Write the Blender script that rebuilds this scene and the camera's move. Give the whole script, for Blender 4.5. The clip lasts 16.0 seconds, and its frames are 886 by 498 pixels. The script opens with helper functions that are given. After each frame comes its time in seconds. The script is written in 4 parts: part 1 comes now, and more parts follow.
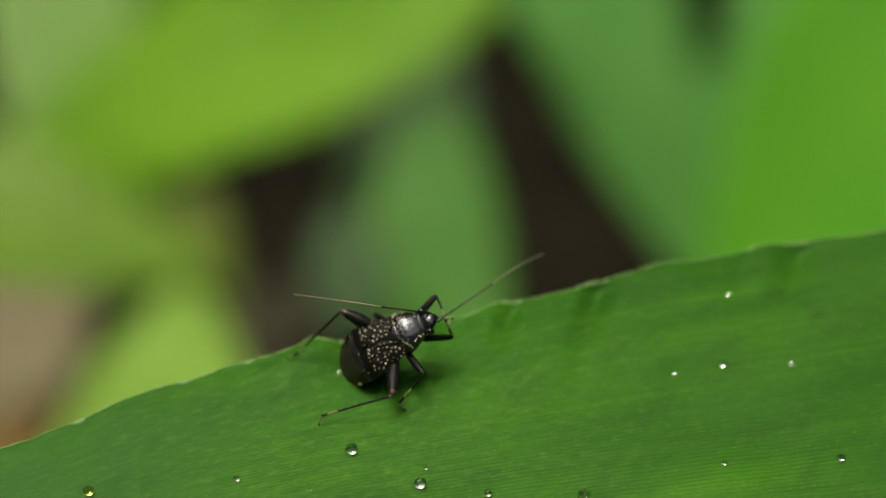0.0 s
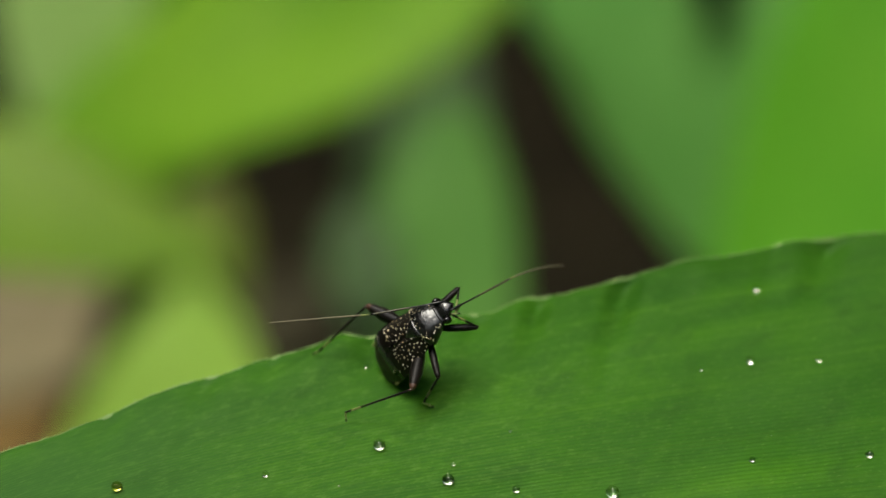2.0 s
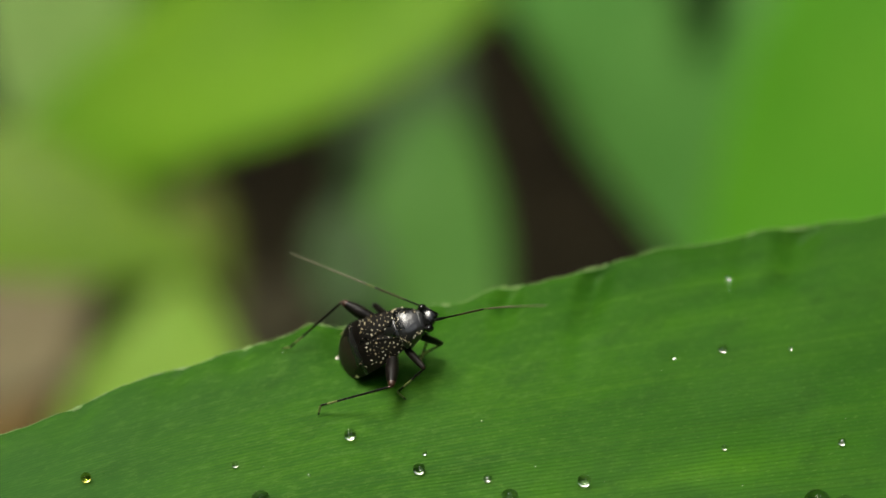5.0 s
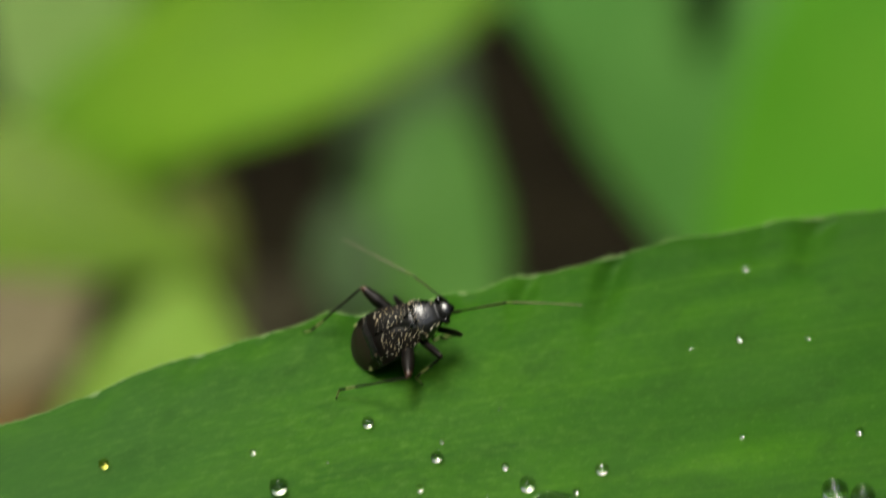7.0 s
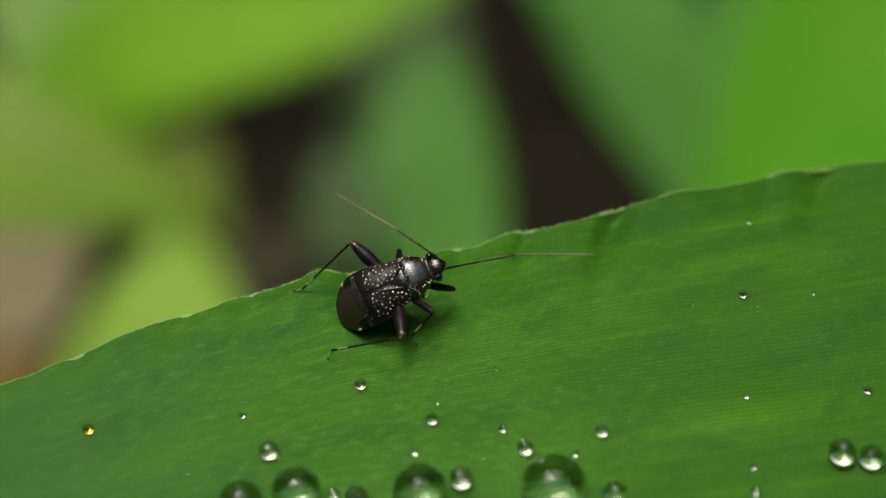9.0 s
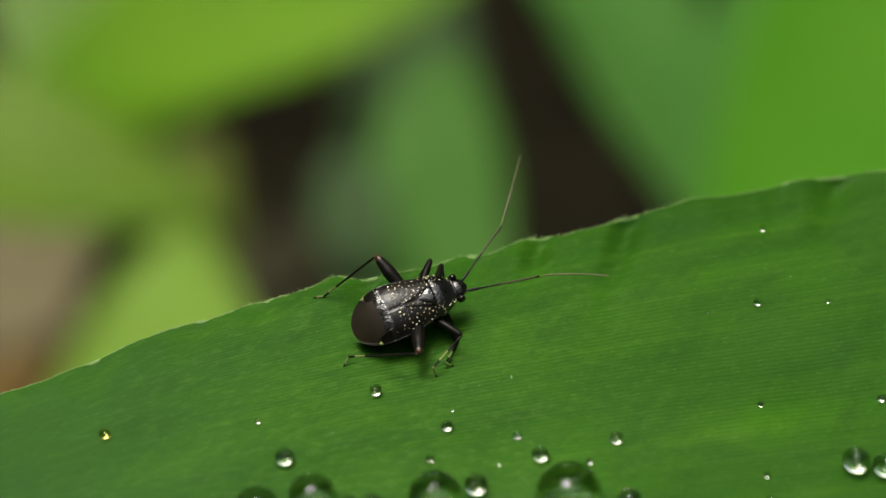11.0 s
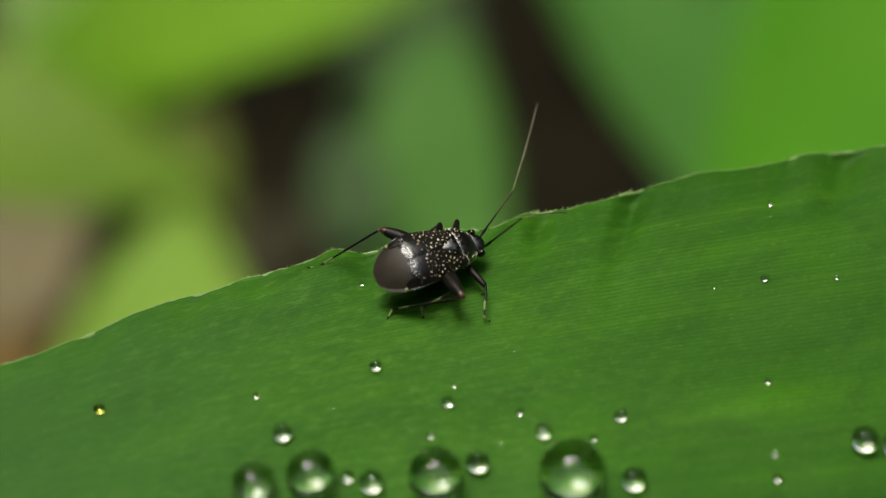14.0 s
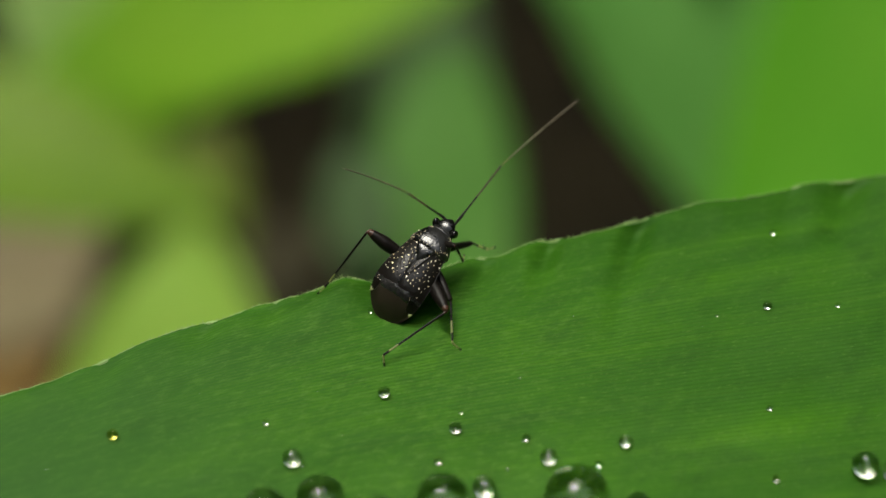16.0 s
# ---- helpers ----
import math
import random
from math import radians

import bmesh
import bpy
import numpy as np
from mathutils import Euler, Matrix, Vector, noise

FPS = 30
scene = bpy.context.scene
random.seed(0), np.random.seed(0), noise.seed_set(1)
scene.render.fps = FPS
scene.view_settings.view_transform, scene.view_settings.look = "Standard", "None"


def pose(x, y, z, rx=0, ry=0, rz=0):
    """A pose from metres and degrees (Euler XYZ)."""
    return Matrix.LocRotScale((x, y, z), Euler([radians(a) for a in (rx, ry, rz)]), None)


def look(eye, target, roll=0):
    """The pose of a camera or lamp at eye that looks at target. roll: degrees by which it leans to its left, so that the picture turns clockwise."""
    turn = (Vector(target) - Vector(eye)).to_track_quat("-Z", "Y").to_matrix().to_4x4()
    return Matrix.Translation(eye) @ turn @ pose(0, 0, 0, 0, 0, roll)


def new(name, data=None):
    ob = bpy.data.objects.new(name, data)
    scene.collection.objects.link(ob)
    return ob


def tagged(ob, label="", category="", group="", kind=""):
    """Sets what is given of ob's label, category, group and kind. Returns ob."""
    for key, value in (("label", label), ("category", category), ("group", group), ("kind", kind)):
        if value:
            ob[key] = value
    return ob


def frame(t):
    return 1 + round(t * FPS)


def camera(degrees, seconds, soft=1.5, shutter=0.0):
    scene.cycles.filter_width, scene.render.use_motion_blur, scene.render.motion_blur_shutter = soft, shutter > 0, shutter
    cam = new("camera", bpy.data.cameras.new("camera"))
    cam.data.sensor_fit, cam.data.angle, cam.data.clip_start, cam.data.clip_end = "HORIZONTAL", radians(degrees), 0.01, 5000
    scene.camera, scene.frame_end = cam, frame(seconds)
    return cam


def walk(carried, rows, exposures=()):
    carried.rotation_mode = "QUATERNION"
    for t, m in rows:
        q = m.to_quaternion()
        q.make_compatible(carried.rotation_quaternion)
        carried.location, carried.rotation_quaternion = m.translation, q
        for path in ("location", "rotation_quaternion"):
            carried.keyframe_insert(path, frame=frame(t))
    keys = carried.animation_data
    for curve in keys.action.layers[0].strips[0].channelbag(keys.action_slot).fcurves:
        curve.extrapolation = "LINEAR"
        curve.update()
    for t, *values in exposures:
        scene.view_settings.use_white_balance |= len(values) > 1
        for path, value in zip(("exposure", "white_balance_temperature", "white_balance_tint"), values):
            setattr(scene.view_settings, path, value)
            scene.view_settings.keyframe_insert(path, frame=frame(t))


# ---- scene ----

# All lengths below are written in millimetres and turned into metres by MM.
MM = 0.001

# ---------------------------------------------------------------- camera
CAM_ROWS = [
    (0, 41.760, 0.093, -0.218, 0.451, -49.311, 59.590),
    (0.5, 41.793, 0.164, -0.134, 0.558, -49.597, 59.802),
    (1, 41.786, -0.062, -0.311, 0.444, -49.359, 59.756),
    (1.5, 41.720, 0.100, -0.043, 0.148, -49.412, 59.599),
    (2, 41.523, 0.228, 0.028, -0.200, -49.161, 59.687),
    (2.5, 41.580, 0.267, 0.078, -0.016, -49.455, 59.557),
    (3, 41.624, 0.241, -0.104, 0.236, -49.389, 59.574),
    (3.5, 41.340, 0.136, -0.177, -0.085, -49.501, 59.767),
    (4, 41.427, 0.250, -0.111, -0.068, -49.457, 59.827),
    (4.5, 41.690, 0.235, -0.181, -0.004, -49.507, 59.791),
    (4.7, 41.629, 0.129, -0.289, 0.439, -49.353, 59.142),
    (6.8, 41.934, 0.269, -0.547, 0.337, -49.695, 59.004),
    (7, 41.609, -0.035, -0.213, -0.264, -49.664, 58.856),
    (7.1, 40.553, 0.133, -0.593, -0.292, -49.170, 58.530),
    (7.5, 40.600, 0.169, -0.535, -0.195, -48.876, 58.482),
    (8, 40.372, 0.256, -0.387, -0.348, -48.386, 57.750),
    (8.5, 40.251, 0.186, -0.450, -0.648, -48.014, 57.473),
    (9, 40.178, 0.172, -0.544, -0.119, -47.925, 57.288),
    (9.2, 40.482, 0.354, -0.336, -0.372, -48.470, 57.470),
    (11.3, 40.170, 0.067, -0.265, -0.609, -47.834, 57.582),
    (11.5, 40.406, 0.337, -0.032, -0.661, -48.103, 57.233),
    (12, 40.114, 0.151, -0.304, -0.298, -47.068, 56.115),
    (12.5, 40.106, 0.318, -0.150, -0.564, -46.608, 55.646),
    (13, 40.049, 0.209, -0.273, -0.357, -45.963, 55.628),
    (13.5, 39.527, -0.197, -0.064, -0.070, -46.581, 55.345),
    (14, 39.691, -0.144, -0.108, -0.666, -47.229, 56.347),
    (14.5, 39.932, -0.113, -0.095, -0.185, -47.411, 56.635),
    (15, 40.016, 0.020, -0.031, -0.707, -47.539, 57.007),
    (15.5, 40.046, 0.053, 0.014, -0.676, -47.464, 57.583),
    (16, 40.118, 0.084, 0.069, -0.562, -47.659, 57.566),
]
cam = camera(24, 16.0, soft=1.25, shutter=0.5)
cam.data.dof.use_dof = True
cam.data.dof.focus_distance = 0.0724
cam.data.dof.aperture_fstop = 31.0
walk(cam, [(t, pose(x * MM, y * MM, z * MM, rx, ry, rz)) for t, rx, ry, rz, x, y, z in CAM_ROWS],
     exposures=((0.0, 0.84, 6600, 2), (9.0, 0.78, 6600, 2), (11.5, 0.71, 6600, 2), (16.0, 0.74, 6600, 2)))

# ---------------------------------------------------------------- world and light
world = bpy.data.worlds.new("overcast_sky")
scene.world = world
world.use_nodes = True
wn = world.node_tree
wn.nodes.clear()
sky = wn.nodes.new("ShaderNodeTexSky")
sky.sky_type = "NISHITA"
sky.sun_disc = False
sky.sun_elevation = radians(73)
sky.sun_rotation = radians(-38)
sky.air_density = 1.0
sky.dust_density = 6.0
sky.ozone_density = 1.0
back = wn.nodes.new("ShaderNodeBackground")
back.inputs["Strength"].default_value = 0.14
wout = wn.nodes.new("ShaderNodeOutputWorld")
wn.links.new(sky.outputs[0], back.inputs[0])
wn.links.new(back.outputs[0], wout.inputs[0])

sun_data = bpy.data.lights.new("sun", "SUN")
sun_data.energy = 1.5
sun_data.angle = radians(24)
sun_data.color = (1.0, 0.98, 0.95)
sun = new("sun", sun_data)
sun.matrix_world = look((-0.18, 0.23, 0.95), (0, 0, 0))


# ---------------------------------------------------------------- materials
class Mat:
    """A node material with a Principled shader and short ways to wire it."""

    def __init__(self, name, color=(0.5, 0.5, 0.5), rough=0.5, metal=0.0, spec=0.5):
        self.m = bpy.data.materials.new(name)
        self.m.use_nodes = True
        self.t = self.m.node_tree
        self.b = self.t.nodes["Principled BSDF"]
        self.out = self.t.nodes["Material Output"]
        self.b.inputs["Base Color"].default_value = (*color, 1)
        self.b.inputs["Roughness"].default_value = rough
        self.b.inputs["Metallic"].default_value = metal
        self.b.inputs["Specular IOR Level"].default_value = spec

    def node(self, kind, **values):
        n = self.t.nodes.new(kind)
        for key, value in values.items():
            n.inputs[key.replace("_", " ")].default_value = value
        return n

    def link(self, a, b):
        self.t.links.new(a, b)

    def coords(self, which="Object", scale=(1, 1, 1), rot=(0, 0, 0)):
        tc = self.t.nodes.new("ShaderNodeTexCoord")
        mp = self.t.nodes.new("ShaderNodeMapping")
        mp.inputs["Scale"].default_value = scale
        mp.inputs["Rotation"].default_value = rot
        self.link(tc.outputs[which], mp.inputs["Vector"])
        return mp.outputs["Vector"]

    def noise(self, vec, scale, detail=3.0, rough=0.55, warp=0.0):
        n = self.node("ShaderNodeTexNoise", Scale=scale, Detail=detail, Roughness=rough, Distortion=warp)
        self.link(vec, n.inputs["Vector"])
        return n.outputs["Fac"]

    def ramp(self, fac, *stops):
        r = self.t.nodes.new("ShaderNodeValToRGB")
        els = r.color_ramp.elements
        while len(els) < len(stops):
            els.new(0.5)
        for e, (p, c) in zip(els, stops):
            e.position, e.color = p, (*c, 1)
        self.link(fac, r.inputs["Fac"])
        return r.outputs["Color"]

    def mix(self, fac, a, b, blend="MIX"):
        n = self.t.nodes.new("ShaderNodeMix")
        n.data_type, n.blend_type = "RGBA", blend
        for sock, val in ((n.inputs[0], fac), (n.inputs[6], a), (n.inputs[7], b)):
            if isinstance(val, (int, float)):
                sock.default_value = val
            elif isinstance(val, tuple):
                sock.default_value = (*val, 1)
            else:
                self.link(val, sock)
        return n.outputs[2]

    def math(self, op, a, b=0.0):
        n = self.t.nodes.new("ShaderNodeMath")
        n.operation = op
        for sock, val in zip(n.inputs, (a, b)):
            if isinstance(val, (int, float)):
                sock.default_value = val
            else:
                self.link(val, sock)
        return n.outputs[0]

    def color(self, sock):
        self.link(sock, self.b.inputs["Base Color"])
        return self

    def rough(self, sock):
        self.link(sock, self.b.inputs["Roughness"])
        return self

    def bump(self, height, strength, dist):
        n = self.node("ShaderNodeBump", Strength=strength, Distance=dist)
        self.link(height, n.inputs["Height"])
        if self.b.inputs["Normal"].is_linked:
            self.link(self.b.inputs["Normal"].links[0].from_socket, n.inputs["Normal"])
        self.link(n.outputs["Normal"], self.b.inputs["Normal"])
        return self

    def leaf_glow(self, amount, tint):
        """Lets light pass through, as through a leaf."""
        tr = self.t.nodes.new("ShaderNodeBsdfTranslucent")
        tr.inputs["Color"].default_value = (*tint, 1)
        mx = self.t.nodes.new("ShaderNodeMixShader")
        mx.inputs[0].default_value = amount
        self.link(self.b.outputs[0], mx.inputs[1])
        self.link(tr.outputs[0], mx.inputs[2])
        self.link(mx.outputs[0], self.out.inputs["Surface"])
        return self


def make_blade_material():
    """Grass-like blade: fine parallel veins, darker and lighter streaks, stains."""
    k = Mat("leaf_blade", rough=0.55, spec=0.08)
    # UV: x runs along the blade, y across it, both in millimetres
    fine = k.noise(k.coords("UV", (0.03, 4.5, 1)), 1.0, 3.0, 0.6)
    mid = k.noise(k.coords("UV", (0.02, 1.1, 1)), 1.0, 3.0, 0.6)
    broad = k.noise(k.coords("UV", (0.05, 0.30, 1)), 1.0, 2.0, 0.5, 0.5)
    patch = k.noise(k.coords("UV", (0.22, 0.35, 1)), 1.0, 4.0, 0.6)
    glint = k.noise(k.coords("UV", (0.9, 9.0, 1)), 1.0, 3.0, 0.65)
    grain = k.noise(k.coords("UV", (4.5, 8.0, 1)), 1.0, 3.0, 0.65)
    w = k.t.nodes.new("ShaderNodeTexWave")
    w.wave_type, w.bands_direction, w.wave_profile = "BANDS", "Y", "SIN"
    w.inputs["Scale"].default_value = 2.1
    w.inputs["Distortion"].default_value = 1.6
    w.inputs["Detail"].default_value = 2.0
    w.inputs["Detail Scale"].default_value = 1.5
    k.link(k.coords("UV", (0.03, 1.0, 1)), w.inputs["Vector"])
    vein = w.outputs["Fac"]
    # broad lengthwise bands of deeper and lighter green: mottling plus painted shading of undulations
    base = k.ramp(broad, (0.34, (0.026, 0.104, 0.007)), (0.50, (0.046, 0.165, 0.008)), (0.68, (0.074, 0.222, 0.010)))
    ribs = k.noise(k.coords("UV", (0.012, 0.62, 1)), 1.0, 2.0, 0.55, 0.2)
    base = k.mix(k.ramp(ribs, (0.50, (0, 0, 0)), (0.66, (0.55, 0.55, 0.55))), base, (0.020, 0.088, 0.008))
    # parallel veins, plain to see in some stretches and faint in others
    shown = k.ramp(k.noise(k.coords("UV", (0.11, 0.20, 1)), 1.0, 2.0, 0.5), (0.38, (0.14, 0.14, 0.14)), (0.62, (0.60, 0.60, 0.60)))
    torn = k.ramp(k.noise(k.coords("UV", (0.55, 2.6, 1)), 1.0, 3.0, 0.6), (0.36, (0.25, 0.25, 0.25)), (0.60, (1, 1, 1)))
    shown = k.math("MULTIPLY", shown, torn)
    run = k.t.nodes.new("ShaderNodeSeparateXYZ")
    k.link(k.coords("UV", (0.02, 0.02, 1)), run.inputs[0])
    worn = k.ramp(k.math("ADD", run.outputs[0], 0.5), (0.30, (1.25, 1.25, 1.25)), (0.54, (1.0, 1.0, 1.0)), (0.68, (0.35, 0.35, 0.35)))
    shown = k.math("MULTIPLY", shown, worn)
    line = k.ramp(vein, (0.30, (1, 1, 1)), (0.62, (0, 0, 0)))
    base = k.mix(k.math("MULTIPLY", line, shown), base, (0.022, 0.088, 0.008))
    base = k.mix(k.math("MULTIPLY", k.math("POWER", vein, 4.0), k.math("MULTIPLY", shown, 0.55)), base, (0.125, 0.27, 0.030))
    base = k.mix(k.ramp(mid, (0.46, (0, 0, 0)), (0.70, (0.45, 0.45, 0.45))), base, (0.024, 0.105, 0.007))
    base = k.mix(k.ramp(fine, (0.52, (0, 0, 0)), (0.72, (0.42, 0.42, 0.42))), base, (0.11, 0.265, 0.022))
    # cloudy bloom, stains and cell grain
    base = k.mix(k.ramp(patch, (0.46, (0, 0, 0)), (0.70, (0.5, 0.5, 0.5))), base, (0.024, 0.094, 0.012))
    cells = k.noise(k.coords("UV", (0.8, 1.6, 1)), 1.0, 4.0, 0.65, 0.3)
    base = k.mix(k.ramp(cells, (0.48, (0, 0, 0)), (0.70, (0.45, 0.45, 0.45))), base, (0.024, 0.090, 0.010))
    bloom = k.noise(k.coords("UV", (0.09, 0.13, 1)), 1.0, 2.0, 0.5)
    base = k.mix(k.ramp(bloom, (0.45, (0, 0, 0)), (0.70, (0.45, 0.45, 0.45))), base, (0.050, 0.148, 0.020))
    blots = k.noise(k.coords("UV", (0.42, 0.75, 1)), 1.0, 4.0, 0.62, 0.4)
    base = k.mix(k.ramp(blots, (0.53, (0, 0, 0)), (0.68, (0.55, 0.55, 0.55))), base, (0.020, 0.074, 0.007))
    dots = k.noise(k.coords("UV", (3.2, 6.5, 1)), 1.0, 3.0, 0.6)
    base = k.mix(k.ramp(dots, (0.54, (0, 0, 0)), (0.68, (0.42, 0.42, 0.42))), base, (0.024, 0.09, 0.010))
    flake = k.noise(k.coords("UV", (2.6, 7.5, 1)), 1.0, 2.0, 0.5)
    base = k.mix(k.ramp(flake, (0.64, (0, 0, 0)), (0.76, (0.36, 0.36, 0.36))), base, (0.18, 0.35, 0.06))
    spots = k.ramp(grain, (0.58, (0, 0, 0)), (0.74, (1, 1, 1)))
    base = k.mix(k.math("MULTIPLY", spots, 0.45), base, (0.14, 0.31, 0.045))
    dust = k.noise(k.coords("UV", (1.6, 3.6, 1)), 1.0, 4.0, 0.7)
    base = k.mix(k.math("MULTIPLY", k.ramp(dust, (0.52, (0, 0, 0)), (0.66, (0.55, 0.55, 0.55))), worn), base, (0.105, 0.25, 0.035))
    base = k.mix(k.math("MULTIPLY", k.ramp(dust, (0.34, (0.5, 0.5, 0.5)), (0.46, (0, 0, 0))), worn), base, (0.024, 0.095, 0.010))
    pits = k.ramp(grain, (0.28, (1, 1, 1)), (0.42, (0, 0, 0)))
    base = k.mix(k.math("MULTIPLY", pits, 0.45), base, (0.022, 0.085, 0.008))
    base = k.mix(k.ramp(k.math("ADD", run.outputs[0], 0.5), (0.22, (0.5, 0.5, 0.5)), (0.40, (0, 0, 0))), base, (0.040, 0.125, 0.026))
    base = k.mix(1.0, base, (0.865, 0.85, 0.74), "MULTIPLY")
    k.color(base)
    k.rough(k.ramp(patch, (0.3, (0.42, 0.42, 0.42)), (0.8, (0.60, 0.60, 0.60))))
    k.bump(broad, 0.20, 0.0009)
    k.bump(vein, 0.22, 0.00004)
    k.bump(fine, 0.15, 0.00005)
    k.bump(glint, 0.25, 0.00003)
    k.bump(dots, 0.30, 0.00004)
    k.bump(grain, 0.25, 0.00002)
    k.leaf_glow(0.25, (0.09, 0.34, 0.008))
    return k.m


def make_foliage(name, dark, light, glow, amount=0.3, rough=0.45):
    """Broad background leaf: mottled green with faint side veins."""
    k = Mat(name, rough=rough, spec=0.18)
    big = k.noise(k.coords("Object", (25, 25, 25)), 1.0, 3.0, 0.6)
    small = k.noise(k.coords("Object", (400, 400, 400)), 1.0, 3.0, 0.6)
    streak = k.noise(k.coords("UV", (6, 60, 1)), 1.0, 2.0, 0.5)
    c = k.ramp(big, (0.3, dark), (0.7, light))
    c = k.mix(k.math("MULTIPLY", streak, 0.35), c, tuple(v * 0.7 for v in dark))
    c = k.mix(k.math("MULTIPLY", small, 0.25), c, tuple(v * 1.2 for v in light))
    k.color(c)
    k.bump(streak, 0.3, 0.0006)
    k.bump(small, 0.2, 0.0002)
    k.leaf_glow(amount, glow)
    return k.m


def make_soil():
    k = Mat("soil", rough=0.95, spec=0.1)
    a = k.noise(k.coords("Object", (18, 18, 18)), 1.0, 4.0, 0.6)
    b = k.noise(k.coords("Object", (160, 160, 160)), 1.0, 5.0, 0.65)
    c = k.ramp(a, (0.3, (0.013, 0.0112, 0.006)), (0.72, (0.038, 0.031, 0.017)))
    c = k.mix(k.math("MULTIPLY", b, 0.6), c, (0.016, 0.013, 0.008))
    k.color(c)
    k.bump(b, 0.8, 0.004)
    return k.m


def make_litter(name, a, b):
    k = Mat(name, rough=0.8, spec=0.2)
    n = k.noise(k.coords("Object", (120, 120, 120)), 1.0, 4.0, 0.6)
    k.color(k.ramp(n, (0.3, a), (0.7, b)))
    k.bump(n, 0.5, 0.001)
    return k.m


def make_water(name, tint=(1, 1, 1)):
    m = bpy.data.materials.new(name)
    m.use_nodes = True
    t = m.node_tree
    t.nodes.clear()
    g = t.nodes.new("ShaderNodeBsdfGlass")
    g.inputs["Color"].default_value = (*tint, 1)
    g.inputs["Roughness"].default_value = 0.0
    g.inputs["IOR"].default_value = 1.333
    o = t.nodes.new("ShaderNodeOutputMaterial")
    t.links.new(g.outputs[0], o.inputs[0])
    return m


def make_shell(name, dark, light, rough, spec=0.5, pit=0.35, dist=0.00002):
    """Insect cuticle: dark, glossy, finely pitted."""
    k = Mat(name, rough=rough, spec=spec)
    big = k.noise(k.coords("Object", (1200, 1200, 1200)), 1.0, 3.0, 0.6)
    pits = k.noise(k.coords("Object", (9000, 9000, 9000)), 1.0, 3.0, 0.6)
    dents = k.noise(k.coords("Object", (3500, 3500, 3500)), 1.0, 2.0, 0.5)
    k.color(k.ramp(big, (0.3, dark), (0.75, light)))
    k.rough(k.ramp(big, (0.25, (rough * 0.8,) * 3), (0.8, (min(1, rough * 1.35),) * 3)))
    k.bump(dents, pit * 0.8, dist * 2.5)
    k.bump(pits, pit, dist)
    return k.m


def make_scale():
    """Flat golden hairs in tufts, each tuft paler or browner than the next."""
    k = Mat("golden_scale", rough=0.45, spec=0.4)
    tuft = k.t.nodes.new("ShaderNodeNewGeometry").outputs["Random Per Island"]
    c = k.ramp(tuft, (0.0, (0.34, 0.25, 0.11)), (0.35, (0.78, 0.66, 0.40)), (1.0, (0.97, 0.92, 0.74)))
    fibre = k.noise(k.coords("Object", (16000, 5000, 9000)), 1.0, 2.0, 0.6)
    k.color(k.mix(k.ramp(fibre, (0.38, (0.45, 0.45, 0.45)), (0.55, (0, 0, 0))), c, (0.22, 0.15, 0.07)))
    k.bump(fibre, 0.6, 0.00001)
    return k.m


# Foliage of the unseen ring that keeps low sky out of reflections.
def make_sky_screen():
    k = Mat("sky_screen_foliage", rough=0.7, spec=0.2)
    a = k.noise(k.coords("Object", (9, 9, 9)), 1.0, 4.0, 0.6)
    b = k.noise(k.coords("Object", (60, 60, 60)), 1.0, 3.0, 0.6)
    c = k.ramp(a, (0.35, (0.010, 0.030, 0.006)), (0.7, (0.045, 0.12, 0.018)))
    k.color(k.mix(k.math("MULTIPLY", b, 0.5), c, (0.02, 0.06, 0.01)))
    k.bump(b, 0.8, 0.02)
    return k.m


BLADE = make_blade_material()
SKY_SCREEN = make_sky_screen()
MARGIN = make_foliage("leaf_margin", (0.18, 0.31, 0.08), (0.34, 0.48, 0.20), (0.27, 0.47, 0.11), 0.2, 0.6)
LIME = make_foliage("lime_foliage", (0.096, 0.258, 0.010), (0.238, 0.447, 0.030), (0.28, 0.55, 0.015), 0.3)
GREEN = make_foliage("green_foliage", (0.10, 0.345, 0.018), (0.155, 0.43, 0.028), (0.20, 0.60, 0.024), 0.3)
BLUEGREEN = make_foliage("bluish_foliage", (0.10, 0.295, 0.050), (0.20, 0.46, 0.10), (0.14, 0.45, 0.06), 0.28)
MIDGREEN = make_foliage("mid_green_foliage", (0.068, 0.195, 0.028), (0.135, 0.30, 0.058), (0.09, 0.29, 0.02), 0.25)
PALE = make_foliage("pale_foliage", (0.31, 0.54, 0.12), (0.47, 0.69, 0.22), (0.3, 0.55, 0.08), 0.25)
OLIVE = make_foliage("olive_foliage", (0.10, 0.21, 0.013), (0.215, 0.345, 0.032), (0.17, 0.32, 0.02), 0.25)
YELLOWGREEN = make_foliage("yellow_green_foliage", (0.23, 0.43, 0.045), (0.36, 0.55, 0.10), (0.28, 0.48, 0.05), 0.25)
WILTED = make_foliage("wilted_foliage", (0.105, 0.142, 0.022), (0.20, 0.240, 0.046), (0.10, 0.13, 0.02), 0.2)
# Near-black green: shade of a gap between leaves put into colour.
GAP_SHADE = make_foliage("gap_shade", (0.012, 0.030, 0.008), (0.028, 0.055, 0.014), (0.02, 0.05, 0.01), 0.1)
GREYGREEN = make_foliage("grey_green_foliage", (0.060, 0.115, 0.040), (0.105, 0.17, 0.070), (0.07, 0.14, 0.05), 0.2)
SOIL = make_soil()
DEAD_LEAF = make_litter("dead_leaf", (0.22, 0.18, 0.095), (0.38, 0.325, 0.19))
